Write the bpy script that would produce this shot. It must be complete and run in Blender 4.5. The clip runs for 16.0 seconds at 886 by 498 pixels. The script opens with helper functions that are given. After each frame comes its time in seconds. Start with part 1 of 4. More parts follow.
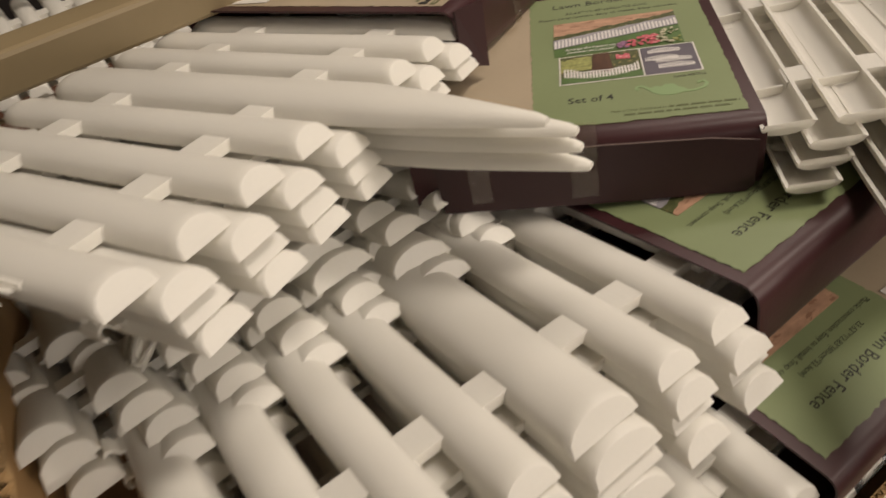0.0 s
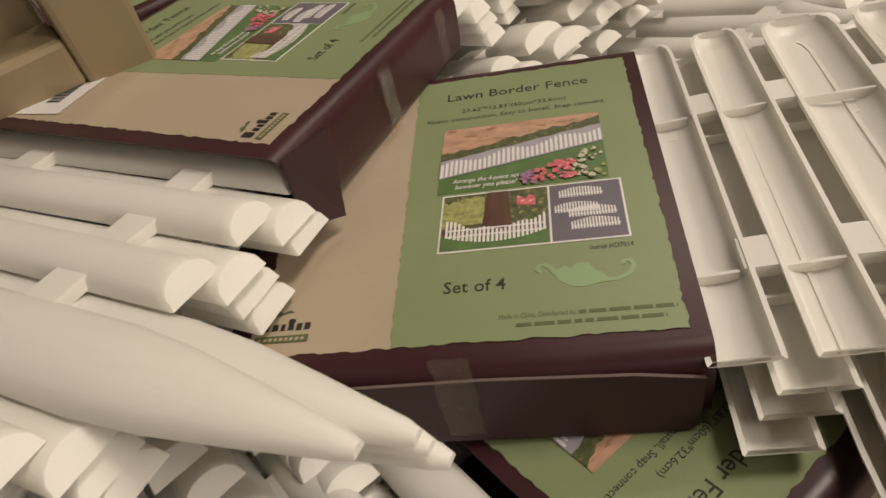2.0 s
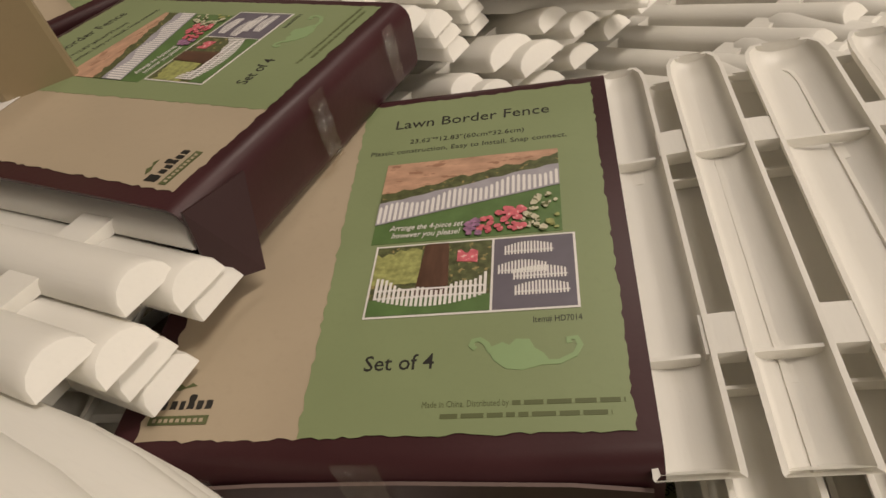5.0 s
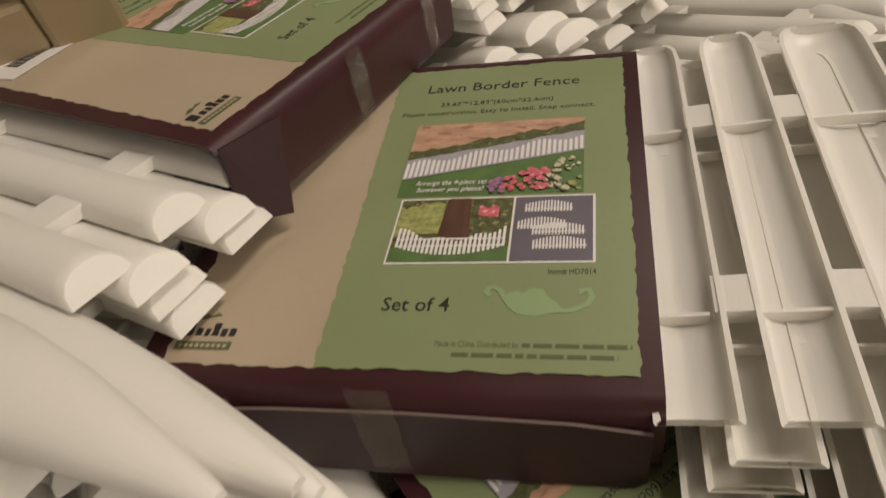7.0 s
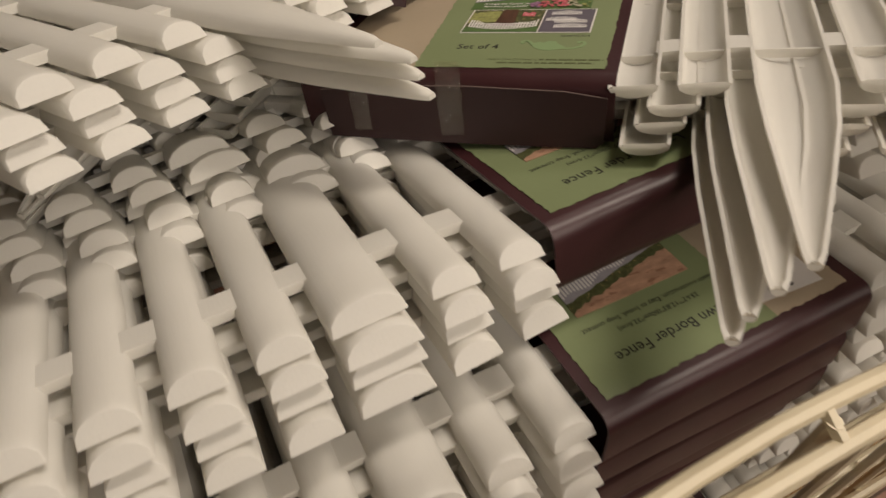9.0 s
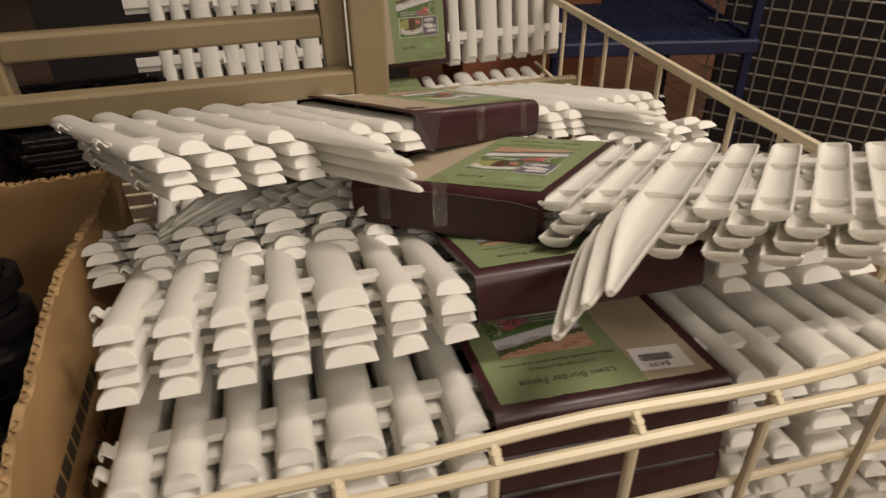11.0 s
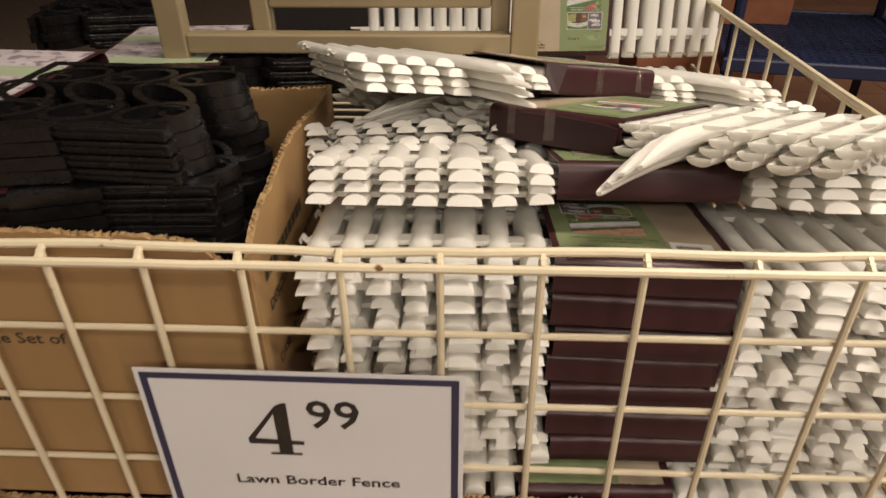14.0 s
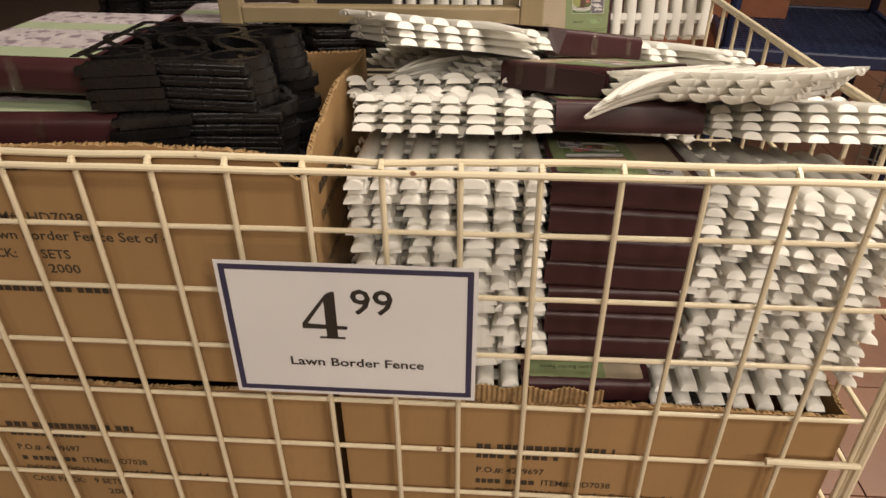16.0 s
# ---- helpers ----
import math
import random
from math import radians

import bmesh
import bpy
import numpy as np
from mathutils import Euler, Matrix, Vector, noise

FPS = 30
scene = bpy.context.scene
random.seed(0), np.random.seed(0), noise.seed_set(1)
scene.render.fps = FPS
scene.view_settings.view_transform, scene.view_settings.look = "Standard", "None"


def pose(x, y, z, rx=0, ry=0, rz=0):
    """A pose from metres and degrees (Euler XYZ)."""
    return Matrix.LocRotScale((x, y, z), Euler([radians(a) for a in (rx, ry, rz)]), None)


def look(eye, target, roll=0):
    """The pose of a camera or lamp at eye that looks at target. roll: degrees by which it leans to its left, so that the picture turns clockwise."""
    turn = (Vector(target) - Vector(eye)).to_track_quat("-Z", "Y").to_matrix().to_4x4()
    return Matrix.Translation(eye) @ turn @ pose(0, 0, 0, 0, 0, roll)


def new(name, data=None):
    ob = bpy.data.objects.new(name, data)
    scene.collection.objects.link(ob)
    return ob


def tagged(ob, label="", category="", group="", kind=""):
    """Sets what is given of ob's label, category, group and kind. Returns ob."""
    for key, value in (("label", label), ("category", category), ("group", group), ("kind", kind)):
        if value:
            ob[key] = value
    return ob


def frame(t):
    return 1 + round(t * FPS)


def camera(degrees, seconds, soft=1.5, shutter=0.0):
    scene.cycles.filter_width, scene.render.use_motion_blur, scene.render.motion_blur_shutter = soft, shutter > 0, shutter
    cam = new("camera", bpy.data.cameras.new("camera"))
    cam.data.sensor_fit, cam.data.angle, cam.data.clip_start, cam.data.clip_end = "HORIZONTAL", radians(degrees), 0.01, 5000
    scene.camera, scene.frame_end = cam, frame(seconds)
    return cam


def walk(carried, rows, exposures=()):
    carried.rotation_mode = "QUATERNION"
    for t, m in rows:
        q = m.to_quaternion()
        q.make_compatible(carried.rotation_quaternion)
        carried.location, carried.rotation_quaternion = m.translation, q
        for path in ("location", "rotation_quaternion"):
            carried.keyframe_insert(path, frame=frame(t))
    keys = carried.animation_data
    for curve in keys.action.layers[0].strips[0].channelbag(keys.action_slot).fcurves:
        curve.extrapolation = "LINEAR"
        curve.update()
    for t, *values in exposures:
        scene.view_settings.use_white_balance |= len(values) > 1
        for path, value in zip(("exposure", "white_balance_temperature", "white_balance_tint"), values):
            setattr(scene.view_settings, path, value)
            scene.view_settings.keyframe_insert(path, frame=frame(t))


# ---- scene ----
cam = camera(67.1, 16.0, soft=1.5, shutter=0.5)
PATH = [
    (0, (-0.224, 0.048, 1.053), (0.452, 1.14, -0.48), -6.0),
    (0.5, (-0.182, 0.079, 1.046), (0.519, 1.124, -0.509), -6.0),
    (1, (-0.142, 0.102, 1.049), (0.549, 1.135, -0.518), -6.5),
    (1.5, (-0.12, 0.117, 1.049), (0.548, 1.114, -0.551), -6.7),
    (2, (-0.102, 0.125, 1.041), (0.553, 1.104, -0.575), -6.8),
    (2.5, (-0.087, 0.13, 1.036), (0.555, 1.089, -0.597), -6.8),
    (3, (-0.08, 0.136, 1.03), (0.556, 1.078, -0.616), -6.7),
    (3.5, (-0.07, 0.136, 1.034), (0.552, 1.067, -0.623), -7.0),
    (4, (-0.061, 0.136, 1.036), (0.563, 1.062, -0.624), -6.8),
    (4.2, (-0.059, 0.138, 1.035), (0.56, 1.067, -0.624), -7.2),
    (6.3, (-0.062, 0.141, 1.03), (0.554, 1.119, -0.602), -5.0),
    (6.5, (-0.061, 0.139, 1.03), (0.526, 1.107, -0.619), -6.2),
    (7, (-0.068, 0.126, 1.028), (0.482, 1.121, -0.617), -6.4),
    (7.5, (-0.083, 0.103, 1.04), (0.436, 1.12, -0.602), -6.7),
    (8, (-0.112, 0.071, 1.046), (0.406, 1.112, -0.581), -5.5),
    (8.5, (-0.155, 0.023, 1.048), (0.371, 1.095, -0.556), -3.1),
    (8.7, (-0.165, 0.0, 1.048), (0.354, 1.093, -0.544), -2.9),
    (10.8, (-0.163, -0.191, 1.081), (0.243, 1.406, -0.053), -1.7),
    (11, (-0.149, -0.206, 1.082), (0.232, 1.415, -0.026), -1.0),
    (11.5, (-0.121, -0.232, 1.076), (0.152, 1.439, 0.011), -1.2),
    (12, (-0.1, -0.267, 1.064), (0.008, 1.423, 0.001), -1.6),
    (12.5, (-0.097, -0.297, 1.063), (-0.086, 1.392, -0.007), -1.2),
    (13, (-0.104, -0.329, 1.076), (-0.162, 1.357, 0.002), -0.9),
    (13.5, (-0.118, -0.365, 1.079), (-0.192, 1.323, 0.009), -0.5),
    (14, (-0.129, -0.417, 1.089), (-0.216, 1.271, 0.02), -0.6),
    (14.5, (-0.138, -0.469, 1.089), (-0.237, 1.222, 0.025), -0.5),
    (15, (-0.135, -0.521, 1.092), (-0.236, 1.171, 0.031), -0.4),
    (15.5, (-0.133, -0.556, 1.087), (-0.241, 1.136, 0.026), -0.4),
    (16, (-0.131, -0.579, 1.088), (-0.246, 1.111, 0.026), -0.4),
]
walk(cam, [(t, look(eye, target, roll)) for t, eye, target, roll in PATH],
     exposures=((0, -0.94), (0.5, -1.01), (2, -0.99), (4.2, -1.05), (6.3, -1.13), (8.7, -1.15), (10.8, -0.94), (12, -0.71), (13, -0.57), (14.5, -0.42), (16, -0.34)))

# ---- light ----
world = bpy.data.worlds.new("world")
scene.world = world
world.use_nodes = True
world.node_tree.nodes["Background"].inputs[0].default_value = (1.0, 0.9, 0.8, 1)
world.node_tree.nodes["Background"].inputs[1].default_value = 0.38


def ceiling_lamp(x, y, power, sx=1.2, sy=0.35):
    d = bpy.data.lights.new("ceiling_lamp", "AREA")
    d.shape, d.size, d.size_y, d.energy, d.color = "RECTANGLE", sx, sy, power, (1.0, 0.875, 0.745)
    o = new("ceiling_lamp", d)
    o.matrix_world = look((x, y, 3.3), (x, y, 0))
    return o


for lx, ly, watts in ((1.25, 0.10, 105), (1.6, -1.8, 80), (-2.2, -4.0, 55), (0.6, -4.2, 150), (2.9, -3.4, 150), (2.3, 2.2, 70)):
    ceiling_lamp(lx, ly, watts)


# ---- materials ----
def material(name, base, rough=0.6, metal=0.0, var=0.12, scale=30.0, fine=300.0, bump=0.1, spec=0.5, second=None, patch=0.0,
             patch_scale=12.0, coat=0.0, stretch=(1, 1, 1), bump_scale=None, per_object=0.0, sss=0.0):
    """Base colour with broad and fine variation, optional patches of a second colour, and fine relief."""
    m = bpy.data.materials.new(name)
    m.use_nodes = True
    nt = m.node_tree
    n, l = nt.nodes, nt.links
    b = n["Principled BSDF"]
    tc = n.new("ShaderNodeTexCoord")
    mp = n.new("ShaderNodeMapping")
    mp.inputs["Scale"].default_value = stretch
    l.new(tc.outputs["Object"], mp.inputs["Vector"])

    def tex(s, detail=4.0):
        t = n.new("ShaderNodeTexNoise")
        t.inputs["Scale"].default_value, t.inputs["Detail"].default_value = s, detail
        l.new(mp.outputs["Vector"], t.inputs["Vector"])
        return t

    def mix(a, bb, f, kind="MIX"):
        x = n.new("ShaderNodeMix")
        x.data_type, x.blend_type = "RGBA", kind
        for sock, v in ((x.inputs[6], a), (x.inputs[7], bb), (x.inputs[0], f)):
            if isinstance(v, (int, float)):
                sock.default_value = v
            elif isinstance(v, tuple):
                sock.default_value = v
            else:
                l.new(v, sock)
        return x.outputs[2]

    def ramp(src, lo, hi):
        r = n.new("ShaderNodeMapRange")
        r.inputs[1].default_value, r.inputs[2].default_value = lo, hi
        l.new(src, r.inputs[0])
        return r.outputs[0]

    broad, small = tex(scale), tex(fine)
    dark = tuple(c * (1 - var) for c in base) + (1,)
    light = tuple(min(1, c * (1 + var * 0.6)) for c in base) + (1,)
    col = mix(dark, light, ramp(broad.outputs[0], 0.3, 0.7))
    col = mix(col, dark, ramp(small.outputs[0], 0.55, 0.9))
    if second:
        col = mix(col, (*second, 1), ramp(tex(patch_scale, 6).outputs[0], patch, patch + 0.04))
    if per_object:
        oi = n.new("ShaderNodeObjectInfo")
        hs = n.new("ShaderNodeHueSaturation")
        l.new(ramp(oi.outputs["Random"], 0, 1), hs.inputs["Value"])
        hs.inputs["Value"].default_value = 1
        rr = n.new("ShaderNodeMapRange")
        rr.inputs[3].default_value, rr.inputs[4].default_value = 1 - per_object, 1.0
        l.new(oi.outputs["Random"], rr.inputs[0])
        l.new(rr.outputs[0], hs.inputs["Value"])
        l.new(col, hs.inputs["Color"])
        col = hs.outputs[0]
    l.new(col, b.inputs["Base Color"])
    rr = n.new("ShaderNodeMapRange")
    rr.inputs[3].default_value, rr.inputs[4].default_value = max(0.03, rough - 0.08), min(1, rough + 0.1)
    l.new(broad.outputs[0], rr.inputs[0])
    l.new(rr.outputs[0], b.inputs["Roughness"])
    b.inputs["Metallic"].default_value = metal
    b.inputs["Specular IOR Level"].default_value = spec
    b.inputs["Coat Weight"].default_value = coat
    if sss:
        b.inputs["Subsurface Weight"].default_value = sss
        b.inputs["Subsurface Radius"].default_value = (0.004, 0.0035, 0.0025)
        b.inputs["Subsurface Scale"].default_value = 1.0
    if bump:
        bp = n.new("ShaderNodeBump")
        bp.inputs["Strength"].default_value, bp.inputs["Distance"].default_value = bump, 0.001
        l.new((tex(bump_scale, 3) if bump_scale else small).outputs[0], bp.inputs["Height"])
        l.new(bp.outputs[0], b.inputs["Normal"])
    return m


WHITE = material("white_plastic", (0.91, 0.893, 0.845), 0.36, var=0.05, scale=14, fine=900, bump=0.10, stretch=(1, 0.12, 1), bump_scale=700, per_object=0.05)


def let_light_through(m, share, colour):
    """Thin moulded plastic: part of the light passes the shell."""
    n, l = m.node_tree.nodes, m.node_tree.links
    t, mix = n.new("ShaderNodeBsdfTranslucent"), n.new("ShaderNodeMixShader")
    t.inputs["Color"].default_value = (*colour, 1)
    mix.inputs[0].default_value = share
    l.new(n["Principled BSDF"].outputs[0], mix.inputs[1])
    l.new(t.outputs[0], mix.inputs[2])
    l.new(mix.outputs[0], n["Material Output"].inputs["Surface"])


let_light_through(WHITE, 0.32, (0.97, 0.945, 0.87))
MAROON = material("maroon_card", (0.046, 0.015, 0.017), 0.38, var=0.16, scale=22, fine=500, bump=0.06, spec=0.4)
MAROON_IN = material("maroon_flap", (0.036, 0.015, 0.016), 0.45, var=0.15, scale=25, fine=500, bump=0.06, spec=0.4)
CARD_RAW = material("white_card_edge", (0.13, 0.09, 0.08), 0.8, var=0.1)
GREEN = material("green_print", (0.222, 0.266, 0.134), 0.40, var=0.06, scale=18, fine=400, bump=0.04, spec=0.4)
TAN = material("tan_print", (0.41, 0.335, 0.24), 0.42, var=0.07, scale=16, fine=300, bump=0.04, spec=0.4)
INK = material("black_ink", (0.02, 0.018, 0.015), 0.5, var=0.1, bump=0)
INK_GREEN = material("dark_green_ink", (0.10, 0.115, 0.045), 0.5, var=0.1, bump=0)
LEAF = material("pale_green_print", (0.245, 0.345, 0.165), 0.4, var=0.05, bump=0)
PRINT_WHITE = material("white_print", (0.72, 0.69, 0.66), 0.45, var=0.04, bump=0)
PH_BRICK = material("brick_print", (0.50, 0.30, 0.20), 0.4, var=0.3, scale=200, fine=700, bump=0, second=(0.3, 0.16, 0.1), patch=0.58, patch_scale=260, stretch=(0.4, 1, 1))
PH_HEDGE = material("hedge_print", (0.10, 0.11, 0.045), 0.4, var=0.5, scale=350, fine=900, bump=0, second=(0.3, 0.24, 0.1), patch=0.6, patch_scale=400)
PH_GRASS = material("grass_print", (0.10, 0.17, 0.055), 0.4, var=0.2, scale=120, fine=900, bump=0)
PH_GREY = material("grey_print", (0.36, 0.34, 0.37), 0.4, var=0.15, scale=150, bump=0)
PH_SLATE = material("slate_print", (0.13, 0.115, 0.14), 0.4, var=0.1, scale=60, bump=0)
PH_TRUNK = material("trunk_print", (0.10, 0.05, 0.03), 0.4, var=0.4, scale=250, bump=0, stretch=(1, 0.2, 1))
PH_PINK = material("flower_print", (0.62, 0.14, 0.17), 0.4, var=0.35, scale=500, bump=0, second=(0.7, 0.45, 0.42), patch=0.6, patch_scale=500)
PH_PALE = material("pale_flower_print", (0.62, 0.58, 0.42), 0.4, var=0.3, scale=500, bump=0, second=(0.12, 0.13, 0.05), patch=0.52, patch_scale=500)
PH_VIOLET = material("violet_flower_print", (0.33, 0.17, 0.28), 0.4, var=0.4, scale=500, bump=0)
PH_YELLOW = material("yellow_print", (0.33, 0.34, 0.12), 0.4, var=0.4, scale=400, bump=0)
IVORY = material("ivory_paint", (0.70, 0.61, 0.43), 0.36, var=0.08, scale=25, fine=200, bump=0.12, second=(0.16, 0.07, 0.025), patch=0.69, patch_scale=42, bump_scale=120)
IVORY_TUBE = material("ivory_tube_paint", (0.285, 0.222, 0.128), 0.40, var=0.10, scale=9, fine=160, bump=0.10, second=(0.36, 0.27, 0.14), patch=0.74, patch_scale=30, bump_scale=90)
CARDBOARD = material("brown_cardboard", (0.335, 0.205, 0.092), 0.8, var=0.13, scale=7, fine=160, bump=0.10, stretch=(1, 1, 0.35), spec=0.2)
CARD_TORN = material("torn_cardboard", (0.36, 0.24, 0.12), 0.9, var=0.35, scale=90, fine=400, bump=0.5, spec=0.1)
CARD_INK = material("box_ink", (0.05, 0.035, 0.02), 0.7, var=0.3, scale=200, bump=0)
BLACK = material("black_plastic", (0.006, 0.0055, 0.006), 0.26, var=0.3, scale=60, fine=500, bump=0.12, spec=0.6)
PAPER = material("sign_paper", (0.80, 0.79, 0.80), 0.55, var=0.04, scale=8, bump=0.03)
NAVY = material("navy_print", (0.035, 0.035, 0.085), 0.45, var=0.1, bump=0)
FLOOR = material("floor_tile", (0.20, 0.10, 0.062), 0.4, var=0.25, scale=3, fine=60, bump=0.1)
GROUT = material("floor_grout", (0.16, 0.11, 0.08), 0.8, var=0.2)
BLUE = material("blue_plastic", (0.010, 0.016, 0.050), 0.42, var=0.15, scale=20, bump=0.05)
STEEL = material("grey_wire", (0.30, 0.28, 0.24), 0.4, metal=0.6, var=0.1, bump=0)
# near-black base: the dimness of the shop behind is put into this colour
DARK = material("dim_backdrop", (0.018, 0.015, 0.014), 0.8, var=0.3, scale=3)
CEIL = material("ceiling_paint", (0.72, 0.70, 0.66), 0.9, var=0.1, scale=2)
TERRA = material("terracotta", (0.34, 0.13, 0.065), 0.7, var=0.2, scale=20)
LILAC = material("lilac_print", (0.50, 0.45, 0.46), 0.4, var=0.2, scale=60, bump=0, second=(0.24, 0.19, 0.23), patch=0.55, patch_scale=70)
PALE_GREEN = material("pale_green_card", (0.36, 0.42, 0.28), 0.4, var=0.08, scale=20, bump=0.03)


def clear(name, rough, tint=(1, 1, 1), weight=0.9):
    m = bpy.data.materials.new(name)
    m.use_nodes = True
    nt = m.node_tree
    out, g, t, x = nt.nodes["Material Output"], nt.nodes.new("ShaderNodeBsdfGlossy"), nt.nodes.new("ShaderNodeBsdfTransparent"), nt.nodes.new("ShaderNodeMixShader")
    nt.nodes.remove(nt.nodes["Principled BSDF"])
    g.inputs["Roughness"].default_value = rough
    t.inputs["Color"].default_value = (*tint, 1)
    tx = nt.nodes.new("ShaderNodeTexNoise")
    tx.inputs["Scale"].default_value = 180
    bp = nt.nodes.new("ShaderNodeBump")
    bp.inputs["Strength"].default_value, bp.inputs["Distance"].default_value = 0.5, 0.002
    nt.links.new(tx.outputs[0], bp.inputs["Height"])
    nt.links.new(bp.outputs[0], g.inputs["Normal"])
    x.inputs[0].default_value = 1 - weight
    nt.links.new(t.outputs[0], x.inputs[1])
    nt.links.new(g.outputs[0], x.inputs[2])
    nt.links.new(x.outputs[0], out.inputs[0])
    return m


TAPE = clear("clear_tape", 0.07, (0.97, 0.95, 0.92), 0.93)
FILM = clear("clear_film", 0.08, (0.99, 0.99, 0.985), 0.97)


# ---- mesh tools ----
def mesh(name, verts, faces, mat, smooth=False):
    me = bpy.data.meshes.new(name)
    me.from_pydata([tuple(v) for v in verts], [], faces)
    me.materials.append(mat)
    bm = bmesh.new()
    bm.from_mesh(me)
    bmesh.ops.recalc_face_normals(bm, faces=bm.faces)
    bm.to_mesh(me)
    bm.free()
    if smooth:
        me.polygons.foreach_set("use_smooth", [True] * len(me.polygons))
        me.set_sharp_from_angle(angle=radians(38))
    me.update()
    return me


def thing(name, label, category, group="", kind=""):
    return tagged(new(name), label, category, group, kind)


def child(name, me, parent, m=None, label=""):
    o = new(name, me)
    o.parent = parent
    if m is not None:
        o.matrix_local = m
    return tagged(o, label) if label else o


def box_mesh(name, lo, hi, mat, bevel=0.0):
    bm = bmesh.new()
    bmesh.ops.create_cube(bm, size=1)
    for v in bm.verts:
        v.co = Vector([lo[i] + (v.co[i] + 0.5) * (hi[i] - lo[i]) for i in range(3)])
    if bevel:
        bmesh.ops.bevel(bm, geom=list(bm.edges), offset=bevel, segments=2, affect="EDGES", profile=0.5)
    me = bpy.data.meshes.new(name)
    bm.to_mesh(me)
    bm.free()
    me.materials.append(mat)
    return me


def tube(name, points, r, mat, sides=8):
    """A round rod along a polyline."""
    pts = [Vector(p) for p in points]
    verts, faces = [], []
    for i, p in enumerate(pts):
        d = (pts[min(i + 1, len(pts) - 1)] - pts[max(i - 1, 0)]).normalized()
        a = d.cross(Vector((0, 0, 1)) if abs(d.z) < 0.9 else Vector((0, 1, 0))).normalized()
        b = d.cross(a)
        for k in range(sides):
            w = 2 * math.pi * k / sides
            verts.append(p + a * (r * math.cos(w)) + b * (r * math.sin(w)))
    for i in range(len(pts) - 1):
        for k in range(sides):
            j = (k + 1) % sides
            faces.append((i * sides + k, i * sides + j, (i + 1) * sides + j, (i + 1) * sides + k))
    faces.append(tuple(range(sides)))
    faces.append(tuple((len(pts) - 1) * sides + k for k in range(sides)))
    return mesh(name, verts, faces, mat, True)


def plate(name, outline, mat, z=0.0, thick=0.0003):
    """A thin flat piece with the given outline in x and y."""
    k = len(outline)
    verts = [(x, y, z) for x, y in outline] + [(x, y, z + thick) for x, y in outline]
    faces = [tuple(range(k))[::-1], tuple(range(k, 2 * k))] + [(i, (i + 1) % k, k + (i + 1) % k, k + i) for i in range(k)]
    return mesh(name, verts, faces, mat)


def rect(x0, y0, x1, y1):
    return [(x0, y0), (x1, y0), (x1, y1), (x0, y1)]


def torn(x0, y0, x1, y1, rng, amp=0.0006, step=0.0022, straight=()):
    """A rectangle whose edges are ragged; straight names sides (0 bottom, 1 right, 2 top, 3 left) that are cut clean."""
    out = []
    corners = [(x0, y0), (x1, y0), (x1, y1), (x0, y1)]
    for s in range(4):
        (ax, ay), (bx, by) = corners[s], corners[(s + 1) % 4]
        k = max(2, int(math.hypot(bx - ax, by - ay) / step))
        for i in range(k):
            f = i / k
            off = 0 if s in straight or i == 0 else rng.uniform(-amp, amp)
            out.append((ax + (bx - ax) * f + (off if s in (1, 3) else 0), ay + (by - ay) * f + (off if s in (0, 2) else 0)))
    return out


def lettering(name, body, size, mat, align="LEFT", shear=0.0, width=None, bold=0.0):
    c = bpy.data.curves.new(name, "FONT")
    c.body, c.size, c.align_x, c.shear, c.extrude, c.resolution_u, c.offset = body, size, align, shear, 0.00004, 2, bold
    o = bpy.data.objects.new(name, c)
    scene.collection.objects.link(o)
    bpy.context.view_layer.update()
    me = bpy.data.meshes.new_from_object(o.evaluated_get(bpy.context.evaluated_depsgraph_get()))
    bpy.data.objects.remove(o)
    bpy.data.curves.remove(c)
    me.name = name
    if width:
        xs = [v.co.x for v in me.vertices]
        f = width / (max(xs) - min(xs))
        for v in me.vertices:
            v.co.x *= f
    me.materials.clear()
    me.materials.append(mat)
    return me


# ---- the white picket fence packs ----
SLEEVE_W, SLEEVE_L, PACK_T = 0.1550, 0.182, 0.034
HALF = SLEEVE_W / 2
PICKET_L = 0.184
RAIL_Y = (-0.0502, 0.0368)
# distance of each picket from the sleeve's edge; the third is the wide one with the ground stake
PICKET_X = [(0.0150, 0), (0.0455, 0), (0.0800, 1), (0.1130, 0), (0.1435, 0), (0.1740, 0), (0.2040, 0)]


